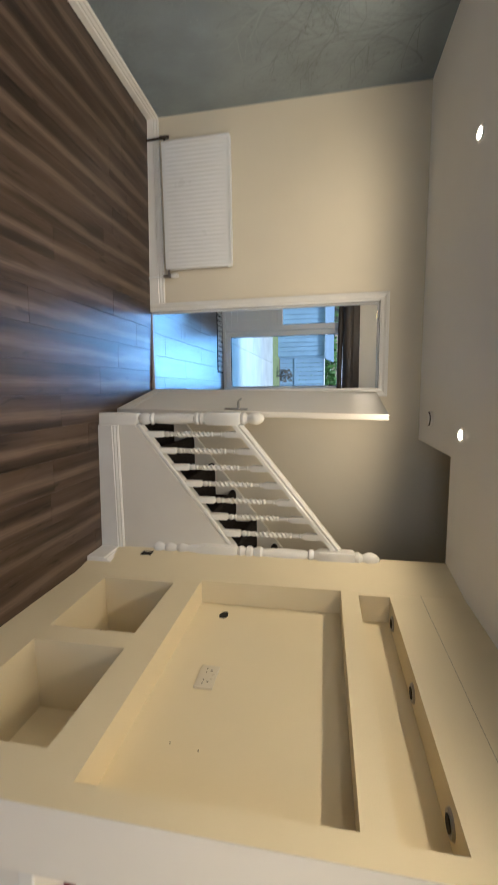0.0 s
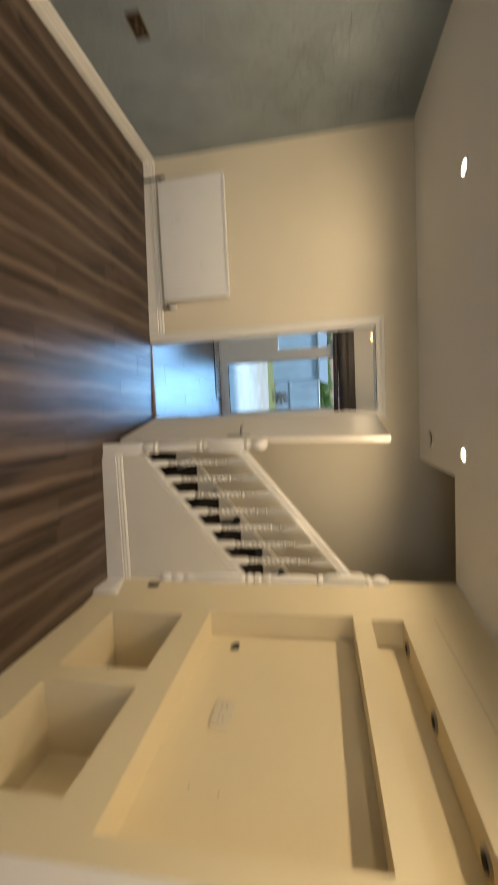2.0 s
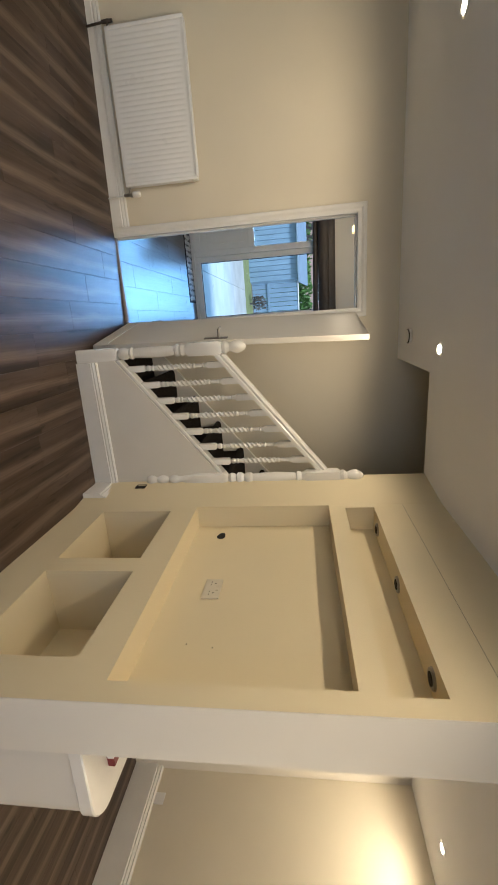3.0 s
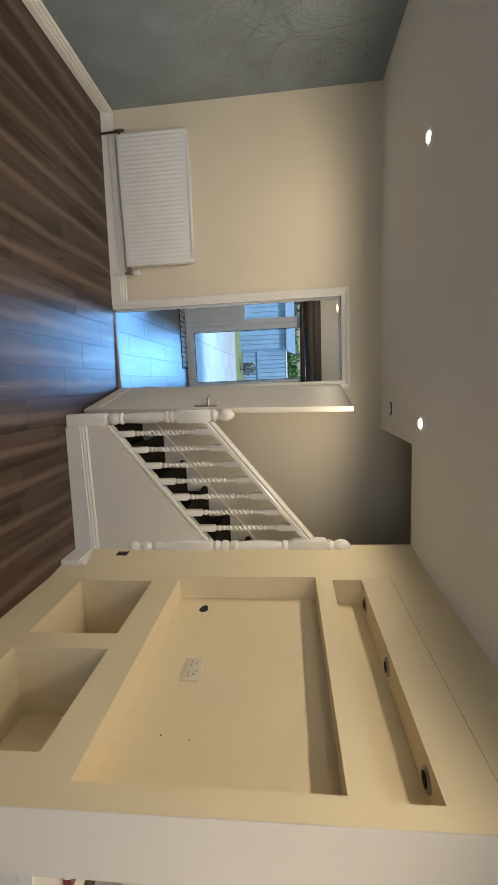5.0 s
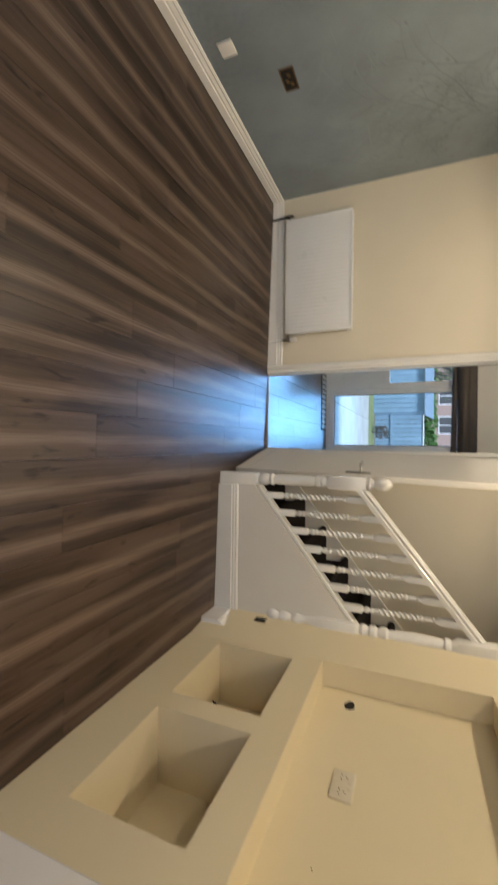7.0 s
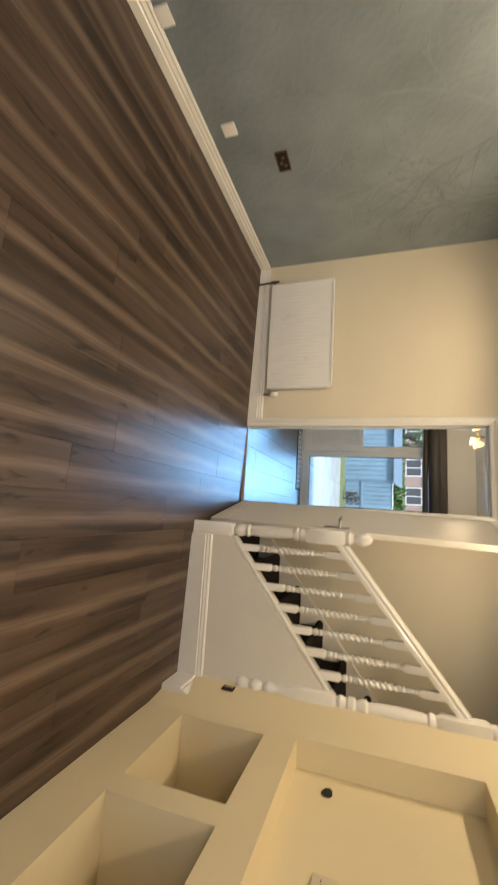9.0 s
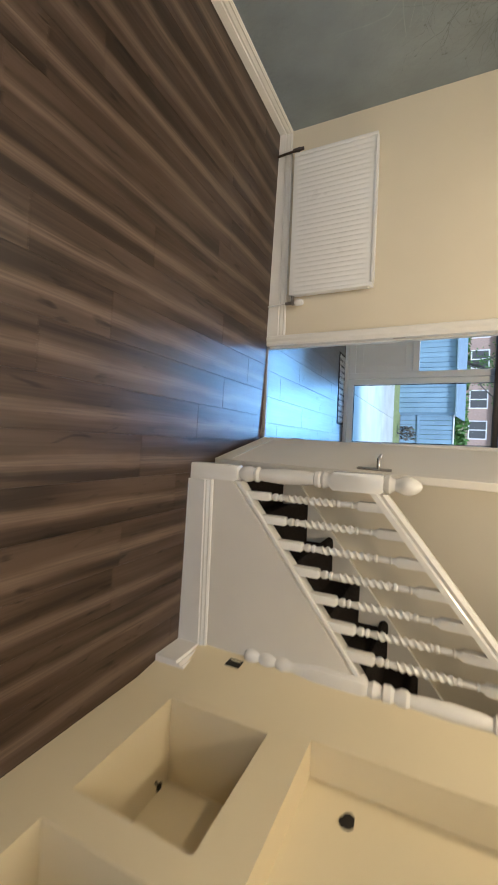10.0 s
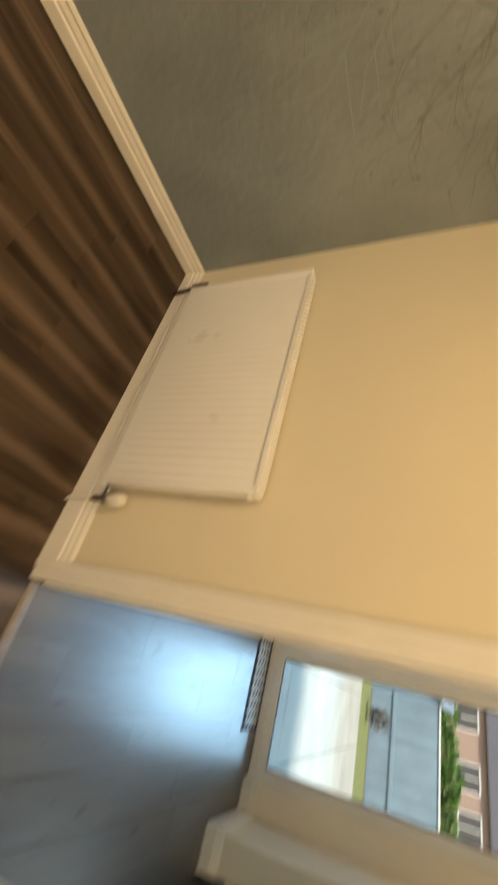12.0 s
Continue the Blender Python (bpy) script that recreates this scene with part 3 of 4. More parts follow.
def balustrade():
    b = thing("stair_balustrade", (0.222, STAIR_Y, 0), "white gloss stair balustrade with twisted spindles", "balustrade")
    for x, drop in ((0.222, False), (1.145, True)):
        prof, cap = newel(0, None, None, drop)
        p = part("newel_post", turned(prof, 32), GLOSS, b, "white turned newel post", True)
        p.location = (x - 0.222, -0.031 if drop else 0.008, 0)
        part("finial", turned(cap, 32), GLOSS, p, "acorn finial", True)
    k = 0.79
    sec = [(-0.03, -0.03), (-0.03, -0.008), (-0.022, 0.0), (-0.028, 0.014), (-0.018, 0.028), (0, 0.033), (0.018, 0.028), (0.028, 0.014), (0.022, 0.0), (0.03, -0.008), (0.03, -0.03)]
    bm = bmesh.new()
    ends = [[bm.verts.new((x, u, 0.978 + k * (x - 0.053) + v * 1.27)) for u, v in sec] for x in (0.044, 0.90)]
    for i in range(len(sec)):
        j = (i + 1) % len(sec)
        bm.faces.new((ends[0][i], ends[0][j], ends[1][j], ends[1][i]))
    bm.faces.new(ends[0])
    bm.faces.new(ends[1][::-1])
    part("handrail", bm, GLOSS, b, "white moulded handrail", True)
    s = 0.0215
    prof = [(-0.03, s, 1), (0.10, s, 1), (0.108, s * 0.8, 0.3), (0.112, 0.012, 0), (0.125, 0.020, 0), (0.14, 0.020, 0), (0.15, 0.012, 0), (0.157, 0.019, 0), (0.166, 0.019, 0), (0.172, 0.013, 0), (0.20, 0.0175, 0),
            (0.43, 0.0155, 0), (0.44, 0.012, 0), (0.447, 0.018, 0), (0.456, 0.018, 0), (0.463, 0.012, 0), (0.49, 0.015, 0), (0.51, 0.012, 0), (0.517, 0.018, 0), (0.525, 0.013, 0), (0.54, s * 0.8, 0.4), (0.55, s, 1), (0.70, s, 1)]
    first = None
    for i in range(7):
        if first is None:
            first = part("baluster", turned(prof, 16, twist=(0.20, 0.43, 3.6)), GLOSS, b, "barley-twist spindle", True)
            ob = first
        else:
            ob = first.copy()
            scene.collection.objects.link(ob)
        x = 0.33 + 0.1155 * i
        ob.location = (x - 0.222, 0, 0.058 + 0.7755 * x + 0.022)
    return b


balustrade()


# ---- radiator ----
def radiator():
    X0, X1, Z0, Z1, Y0, Y1 = -2.03, -1.01, 0.185, 0.772, 3.385, 3.445
    r = thing("radiator", (-1.5, NORTH, 0), "white ribbed panel radiator fixed to the cream wall", "radiator")
    P = Matrix.Translation((1.5, -NORTH, 0))

    def put(name, bm, mat, label="", parent=r, smooth=False):
        bmesh.ops.transform(bm, matrix=P, verts=bm.verts)
        return part(name, bm, mat, parent, label, smooth)
    bm = bmesh.new()
    N, per = 29, 8
    w = (X1 - X0 - 0.05) / N
    cols = []
    for i in range(N * per + 1):
        x = X0 + 0.025 + w * i / per
        d = 0.0055 * max(0, math.sin(math.pi * ((i / per) % 1.0))) ** 0.7
        rows = []
        for z, f in ((Z0, 0), (Z0 + 0.025, 0), (Z0 + 0.05, 1), (Z1 - 0.065, 1), (Z1 - 0.04, 0), (Z1 - 0.012, 0)):
            rows.append(bm.verts.new((x, Y0 + 0.010 - d * f, z)))
        cols.append(rows)
    for a, b in zip(cols, cols[1:]):
        for j in range(5):
            bm.faces.new((a[j], b[j], b[j + 1], a[j + 1]))
    put("front_panel", bm, RAD, "ribbed white front panel", smooth=True)
    put("side_panel", box((X0, Y0 + 0.002, Z0), (X0 + 0.026, Y1, Z1 - 0.004), 0.006, 2), RAD, smooth=True)
    put("side_panel", box((X1 - 0.026, Y0 + 0.002, Z0), (X1, Y1, Z1 - 0.004), 0.006, 2), RAD, smooth=True)
    put("back_panel", box((X0 + 0.03, Y1 - 0.016, Z0), (X1 - 0.03, Y1, Z1 - 0.012)), RAD)
    put("top_grille", boxes([((X0 + 0.026, Y0 + 0.002, Z1 - 0.016), (X1 - 0.026, Y0 + 0.012, Z1))] + [((X0 + 0.026, Y0 + 0.018 + 0.010 * i, Z1 - 0.010), (X1 - 0.026, Y0 + 0.023 + 0.010 * i, Z1)) for i in range(4)], 0.001), RAD, "slotted top grille")
    put("bracket", box((X0 + 0.15, Y1, 0.3), (X0 + 0.19, NORTH, 0.7)), RAD)
    put("bracket", box((X1 - 0.19, Y1, 0.3), (X1 - 0.15, NORTH, 0.7)), RAD)
    put("bleed_plug", disc((X1 + 0.004, 3.415, Z1 - 0.035), (1, 0, 0), 0.011, 0.012), PLASTIC, smooth=True)
    v = put("valve", turned([(0.155, 0.012, 0), (0.20, 0.014, 0), (0.205, 0.018, 0), (0.225, 0.016, 0)], 16, centre=(X1 + 0.05, 3.415)), CHROME, "nickel radiator valve", smooth=True)
    put("valve_head", turned([(0.225, 0.016, 0), (0.232, 0.022, 0), (0.265, 0.024, 0), (0.285, 0.020, 0), (0.29, 0.008, 0)], 16, centre=(X1 + 0.05, 3.415)), PLASTIC, "white thermostatic head", v, True)
    put("valve_tail", tube([(X1 - 0.01, 3.415, 0.205), (X1 + 0.05, 3.415, 0.205)], 0.010), CHROME, smooth=True)
    put("pipe", tube([(X1 + 0.05, 3.44, 0.0), (X1 + 0.05, 3.415, 0.16)], 0.006), RAD, "white painted pipe", smooth=True)
    put("valve", turned([(0.165, 0.012, 0), (0.215, 0.014, 0), (0.22, 0.012, 0), (0.245, 0.011, 0)], 16, centre=(X0 - 0.04, 3.415)), COPPER, "dark lockshield valve", smooth=True)
    put("pipe", tube([(X0 + 0.01, 3.415, 0.205), (X0 - 0.04, 3.415, 0.205), (X0 - 0.045, 3.425, 0.19), (X0 - 0.045, 3.44, 0.03)], 0.0085), COPPER, "dark metal pipe", smooth=True)
    return r


radiator()


# ---- fittings on walls and ceiling ----
def downlight(x, y, z=CEIL, normal=-1):
    d = thing("downlight", (x, y, z), "lit recessed ceiling downlight with a pale rim", "downlight", "ceiling downlights")
    bm = turned([(-0.006, 0.030, 0), (-0.006, 0.040, 0), (-0.001, 0.043, 0)], 32)
    part("rim", bm, PLASTIC, d, smooth=True)
    part("bulb", disc((0, 0, -0.009), (0, 0, 1), 0.026, 0.005), BULB, d, "glowing bulb face", True)
    return d


first_light = downlight(*LAMPS[0])
for lx, ly in LAMPS[1:]:
    copy_thing(first_light, pose(lx, ly, CEIL))


def smoke_alarm(x, y):
    d = thing("smoke_alarm", (x, y, CEIL), "small round white smoke alarm on the ceiling", "smoke alarm")
    part("body", turned([(-0.034, 0.025, 0), (-0.030, 0.045, 0), (-0.012, 0.052, 0), (0, 0.054, 0)], 32), PLASTIC, d, smooth=True)
    part("vent_ring", turned([(-0.024, 0.0495, 0), (-0.018, 0.0535, 0)], 32), BLACK, d, "dark vent slots", True)


smoke_alarm(0.26, 3.08)


def niche_spot(y):
    d = thing("niche_spotlight", (1.285, y, 1.917), "unlit round nickel spotlight under the recess top", "spotlight", "recess spotlights")
    part("rim", turned([(-0.008, 0.026, 0), (-0.008, 0.036, 0), (0, 0.040, 0)], 28), CHROME, d, smooth=True)
    part("lens", disc((0, 0, -0.009), (0, 0, 1), 0.024, 0.004), BLACK, d, "dark unlit lens", True)
    return d


spot = niche_spot(2.04)
for y in (1.53, 1.01):
    copy_thing(spot, pose(1.285, y, 1.917))


def socket(name, centre, wide, high, face, label, holes=True, mat=PLASTIC):
    """A wall plate; face is the way it looks, along x."""
    x, y, z = centre
    d = thing(name, centre, label, "socket")
    part("plate", box((min(0, face * 0.010), -wide / 2, -high / 2), (max(0, face * 0.010), wide / 2, high / 2), 0.003, 2), mat, d, smooth=True)
    if holes:
        for s in (-1, 1):
            c = s * wide * 0.25
            bits = [(c + 0.0, 0.012, 0.004, 0.009), (c - 0.011, -0.010, 0.007, 0.004), (c + 0.011, -0.010, 0.007, 0.004)]
            for u, v, a, b in bits:
                part("pin_slot", box((min(0, face * 0.0108), u - a / 2, v - b / 2), (max(0, face * 0.0108), u + a / 2, v + b / 2)), BLACK, d)
            part("switch", box((min(0, face * 0.013), s * 0.014 - 0.006, 0.018), (max(0, face * 0.013), s * 0.014 + 0.006, 0.034), 0.001), mat, d)
    return d


socket("double_socket", (MX + 0.142, 1.55, 1.025), 0.147, 0.088, -1, "off-white double power socket in the recess", True, AGED)
socket("blank_plate", (WEST, 1.965, 0.27), 0.088, 0.088, 1, "white square blanking plate on papered wall", False)
socket("telephone_socket", (WEST, 1.32, 0.175), 0.09, 0.075, 1, "white square telephone socket above the skirting", False)


def open_box(name, centre, wide, high, face, label, mat):
    """A metal back box let into a wall with a rim and loose wires."""
    d = thing(name, centre, label, "back box")
    w, h = wide / 2, high / 2
    f = face
    part("cavity", box((min(0, f * 0.003), -w + 0.006, -h + 0.006), (max(0, f * 0.003), w - 0.006, h - 0.006)), BLACK, d, "dark cavity")
    part("rim", boxes([((min(0, f * 0.005), -w, -h), (max(0, f * 0.005), w, -h + 0.008)), ((min(0, f * 0.005), -w, h - 0.008), (max(0, f * 0.005), w, h)),
                       ((min(0, f * 0.005), -w, -h + 0.008), (max(0, f * 0.005), -w + 0.008, h - 0.008)), ((min(0, f * 0.005), w - 0.008, -h + 0.008), (max(0, f * 0.005), w, h - 0.008))]), mat, d)
    return d


ob = open_box("open_back_box", (WEST, 2.28, 0.54), 0.165, 0.088, 1, "open rusty metal back box in papered wall", RUST)
for dy, dz in ((-0.03, 0.005), (0.01, -0.012), (0.035, 0.012)):
    part("terminal", box((0.003, dy - 0.012, dz - 0.010), (0.008, dy + 0.012, dz + 0.010), 0.002), RUST, ob, "brown terminal block")
open_box("open_switch_box", (MX - 0.036, 2.472, 0.325), 0.062, 0.075, -1, "open black back box low on cream wall", BLACK)

d = thing("cable_hole", (MX + 0.142, 2.073, 0.975), "ragged round cable hole in the recess back", "hole")
part("hole", disc((-0.002, -0.006, 0.0), (1, 0, 0), 0.026, 0.004, 18), BLACK, d)
part("notch", disc((-0.0022, 0.014, 0.004), (1, 0, 0), 0.020, 0.004, 14), BLACK, d)

for py, pz in ((1.19, 0.985), (1.175, 1.10)):
    d = thing("wall_plug", (MX + 0.142, py, pz), "tiny dark screw hole in the recess back", "screw hole", "recess screw holes")
    part("hole", disc((-0.001, 0, 0), (1, 0, 0), 0.0025, 0.003, 10), BLACK, d)
d = thing("loose_cable", (1.53, 2.06, 0.183), "short dark cable end on the recess floor", "cable")
part("sheath", tube([(0.025, 0.03, 0.002), (0.01, 0.012, 0.006), (-0.01, 0.0, 0.008), (-0.03, -0.012, 0.006)], 0.005, 8), BLACK, d, smooth=True)
part("hole", disc((0.015, 0.02, 0.001), (0, 0, 1), 0.018, 0.002, 16), BLACK, d)

# access panel joints on the false wall
seam = thing("access_panel", (MX, 1.6, 2.0), "thin joint lines of a cream access panel", "panel")
part("joint", box((-0.0008, 0.626 - 0.001, -0.27), (0.002, 0.626 + 0.001, 0.09)), JOINT, seam)
part("joint", box((-0.0008, -0.76, 0.09 - 0.001), (0.002, 0.626, 0.09 + 0.001)), JOINT, seam)

# low cabinet behind the false wall
def corner_outline(g):
    arc = [(1.715 + (0.115 - g) * math.cos(a), 0.90 + (0.115 - g) * math.sin(a)) for a in [radians(v) for v in range(-105, 11, 10)]]
    return [(x - 1.65, y - 0.95) for x, y in [(1.446, 0.80 + g), *arc, (1.84 - g, 1.12), (1.446, 1.12)]]


lc = thing("low_cabinet", (1.65, 0.95, -0.07), "low white cabinet with a rounded corner top", "cabinet")
part("body", prism(corner_outline(0.012), "z", 0, 0.715), SATIN, lc, smooth=True)
part("top", prism(corner_outline(0.0), "z", 0.715, 0.77, 0.005), GLOSS, lc, "thick white top", True)
pk = thing("packet", (1.66, 0.94, 0.70), "small dark red and white packet on the cabinet", "packet")
part("box", box((-0.045, -0.018, 0), (0.03, 0.018, 0.03), 0.003), PACK_R, pk)
part("label_band", box((-0.0465, -0.0195, 0.006), (-0.015, 0.0195, 0.031)), PLASTIC, pk)
so = socket("skirting_socket", (EAST, 2.18, 0.17), 0.09, 0.09, -1, "white socket above the skirting board", False)

# window behind, closing the room
win = thing("window_1", (0, SOUTH, 0.8), "wide white framed front window", "window", kind="structure")
part("window_frame", boxes([((-1.3, -0.08, 0), (1.1, -0.02, 0.06)), ((-1.3, -0.08, 1.24), (1.1, -0.02, 1.3)), ((-1.3, -0.08, 0.06), (-1.24, -0.02, 1.24)), ((1.04, -0.08, 0.06), (1.1, -0.02, 1.24)), ((-0.13, -0.08, 0.06), (-0.07, -0.02, 1.24))], 0.004), UPVC, win)
for x0, x1 in ((-1.24, -0.13), (-0.07, 1.04)):
    g = part("pane", box((x0, -0.055, 0.06), (x1, -0.049, 1.24)), GLASS, win)
    g.visible_shadow = False


# ---- kitchen ----
def glazed_doors():
    Y = FAR + 0.03
    d = thing("door_2", (-0.5, Y, 0), "white framed glazed back doors to the garden", "door", kind="structure")

    def rel(lo, hi):
        return (lo[0] + 0.5, lo[1], lo[2]), (hi[0] + 0.5, hi[1], hi[2])
    part("outer_frame", boxes([rel((-1.75, -0.02, 0), (-1.70, 0.06, 2.02)), rel((0.015, -0.02, 0), (0.06, 0.06, 2.02)), rel((-1.70, -0.02, 1.97), (0.015, 0.06, 2.02)), rel((-1.70, -0.02, 0), (0.015, 0.06, 0.045))], 0.004), UPVC, d)
    right = part("glazed_leaf", boxes([rel((-0.84, -0.01, 0.047), (-0.765, 0.05, 1.965)), rel((-0.012, -0.01, 0.047), (0.013, 0.05, 1.965)), rel((-0.765, -0.01, 0.047), (-0.012, 0.05, 0.125)), rel((-0.765, -0.01, 1.88), (-0.012, 0.05, 1.965))], 0.005), UPVC, d, "white full-glazed leaf")
    g = part("pane", box(*rel((-0.765, 0.015, 0.125), (-0.012, 0.021, 1.88))), GLASS, right)
    g.visible_shadow = False
    part("gasket", boxes([rel((-0.765, 0.0, 0.125), (-0.758, 0.014, 1.88)), rel((-0.019, 0.0, 0.125), (-0.012, 0.014, 1.88)), rel((-0.758, 0.0, 0.125), (-0.019, 0.014, 0.132))]), BLACK, right, "dark glazing seal")
    left = part("panelled_leaf", boxes([rel((-1.698, -0.01, 0.047), (-1.62, 0.05, 1.965)), rel((-0.925, -0.01, 0.047), (-0.845, 0.05, 1.965)), rel((-1.62, -0.01, 0.047), (-0.925, 0.05, 0.14)), rel((-1.62, -0.01, 0.845), (-0.925, 0.05, 0.925)), rel((-1.62, -0.01, 1.88), (-0.925, 0.05, 1.965))], 0.005), UPVC, d, "white leaf with solid lower panel")
    part("lower_panel", box(*rel((-1.62, 0.01, 0.14), (-0.925, 0.04, 0.845))), UPVC, left)
    part("panel_moulding", boxes([rel((-1.52, 0.0, 0.22), (-1.00, 0.0105, 0.235)), rel((-1.52, 0.0, 0.755), (-1.00, 0.0105, 0.77)), rel((-1.52, 0.0, 0.235), (-1.505, 0.0105, 0.755)), rel((-1.015, 0.0, 0.235), (-1.00, 0.0105, 0.755))], 0.002), UPVC, left)
    g = part("pane", box(*rel((-1.62, 0.015, 0.925), (-0.925, 0.021, 1.88))), GLASS, left)
    g.visible_shadow = False
    h = part("door_handle", box(*rel((-0.905, -0.018, 0.90), (-0.875, -0.01, 1.08)), 0.003), PLASTIC, left, "white door handle")


glazed_doors()

bl = thing("roller_blind", (-0.8, FAR - 0.12, 1.75), "dark rolled-up blind above the garden doors", "blind")
part("fabric_roll", tube([(-1.0, 0, 0.13), (0.87, 0, 0.13)], 0.085, 24), BLIND, bl, smooth=True)
part("head_box", box((-1.0, -0.06, 0.14), (0.87, 0.10, 0.275), 0.012, 2), BLIND, bl, smooth=True)
part("bottom_bar", tube([(-1.0, 0.02, 0.03), (0.87, 0.02, 0.0)], 0.035, 16), BLIND, bl, smooth=True)

win = thing("window_2", (1.36, FAR + 0.1, 0.95), "white framed kitchen window", "window", kind="structure")
part("window_frame", boxes([((-0.64, 0, 0), (0.64, 0.06, 0.06)), ((-0.64, 0, 0.99), (0.64, 0.06, 1.05)), ((-0.64, 0, 0.06), (-0.58, 0.06, 0.99)), ((0.58, 0, 0.06), (0.64, 0.06, 0.99)), ((-0.03, 0, 0.06), (0.03, 0.06, 0.99))], 0.004), UPVC, win)
for x0, x1 in ((-0.58, -0.03), (0.03, 0.58)):
    g = part("pane", box((x0, 0.025, 0.06), (x1, 0.031, 0.99)), GLASS, win)
    g.visible_shadow = False
part("window_sill", box((-0.63, -0.06, -0.025), (0.63, 0.0, 0.0), 0.004), UPVC, win)


def base_cabinet(x0, x1):
    c = thing("base_cabinet", ((x0 + x1) / 2, 6.0, 0), "grey shaker kitchen base cabinet", "cabinet", "kitchen base cabinets")
    w = (x1 - x0) / 2
    part("body", box((-w, -0.26, 0.12), (w, 0.16, 0.87)), CABINET, c)
    part("plinth", box((-w, -0.21, 0), (w, -0.19, 0.12)), CABINET, c)
    dr = part("door", box((-w + 0.003, -0.274, 0.13), (w - 0.003, -0.262, 0.865), 0.002), CABINET, c)
    part("rail", boxes([((-w + 0.003, -0.281, 0.13), (w - 0.003, -0.274, 0.20)), ((-w + 0.003, -0.281, 0.795), (w - 0.003, -0.274, 0.865)), ((-w + 0.003, -0.281, 0.20), (-w + 0.073, -0.274, 0.795)), ((w - 0.073, -0.281, 0.20), (w - 0.003, -0.274, 0.795))], 0.002), CABINET, dr)
    part("handle", tube([(w - 0.04, -0.283, 0.66), (w - 0.04, -0.31, 0.66), (w - 0.04, -0.31, 0.80), (w - 0.04, -0.283, 0.80)], 0.005, 8), CHROME, dr, "nickel bar handle", True)
    return c


cab = base_cabinet(0.60, 1.10)
copy_thing(cab, pose(1.36, 6.0, 0))
copy_thing(cab, pose(1.87, 6.0, 0))
wt = thing("worktop", (1.36, 6.0, 0.87), "dark kitchen worktop over grey cabinets", "worktop")
part("slab", box((-0.76, -0.30, 0), (1.13, 0.165, 0.035), 0.006, 2), WORKTOP, wt, smooth=True)


def door_mat():
    x0, x1, y0, y1 = -1.15, -0.225, 5.78, 6.10
    m = thing("door_mat", ((x0 + x1) / 2, (y0 + y1) / 2, 0), "black and white diamond-patterned door mat", "mat")
    w, h = (x1 - x0) / 2, (y1 - y0) / 2
    part("backing", box((-w, -h, 0.0005), (w, h, 0.008), 0.003), MAT_D, m)
    bm = bmesh.new()
    nx, ny = 12, 4
    sx, sy = (2 * w - 0.05) / nx, (2 * h - 0.05) / ny

    def bar(p, q, t):
        p, q = Vector(p), Vector(q)
        n = (q - p).normalized()
        n = Vector((-n.y, n.x, 0)) * t
        lo = [bm.verts.new(v) for v in (p - n, q - n, q + n, p + n)]
        hi = [bm.verts.new(v.co + Vector((0, 0, 0.003))) for v in lo]
        bm.faces.new(hi)
        for k in range(4):
            bm.faces.new((lo[k], lo[(k + 1) % 4], hi[(k + 1) % 4], hi[k]))
    for i in range(nx):
        for j in range(ny):
            cx, cy = -w + 0.025 + sx * (i + 0.5), -h + 0.025 + sy * (j + 0.5)
            for f in (0.47, 0.26):
                c = [(cx + sx * f, cy, 0.008), (cx, cy + sy * f, 0.008), (cx - sx * f, cy, 0.008), (cx, cy - sy * f, 0.008)]
                for k in range(4):
                    bar(c[k], c[(k + 1) % 4], 0.005)
    part("weave", bm, MAT_W, m, "white woven diamonds")


door_mat()


def kitchen_light():
    k = thing("ceiling_light", (-0.85, 4.95, 2.4), "brass kitchen ceiling light with lit glass shades", "ceiling light")
    part("rose", turned([(-0.03, 0.02, 0), (-0.02, 0.05, 0), (0, 0.055, 0)], 24), BRASS, k, smooth=True)
    part("stem", tube([(0, 0, -0.02), (0, 0, -0.16)], 0.008), BRASS, k, smooth=True)
    for a in (200, 320, 80):
        c, s = math.cos(radians(a)), math.sin(radians(a))
        part("arm", tube([(0, 0, -0.15), (c * 0.04, s * 0.04, -0.20), (c * 0.08, s * 0.08, -0.205), (c * 0.115, s * 0.115, -0.18), (c * 0.12, s * 0.12, -0.15)], 0.006), BRASS, k, smooth=True)
        sh = part("shade", turned([(-0.16, 0.018, 0), (-0.175, 0.028, 0), (-0.21, 0.036, 0), (-0.25, 0.046, 0), (-0.252, 0.042, 0)], 20, centre=(c * 0.12, s * 0.12)), SHADE, k, "glowing glass shade", True)


kitchen_light()


# ---- garden and beyond ----
ground = setting("ground", box((-400, FAR + 0.2, -0.40), (400, 900, -0.16)), SOIL, "bare garden ground beyond the doors", "ground")
lawn = tagged(part("grass_strip", box((-9, 13.2, -0.16), (9, 15.2, -0.11), 0.02), GRASS), "strip of bright green grass by the shed", "grass", kind="structure")


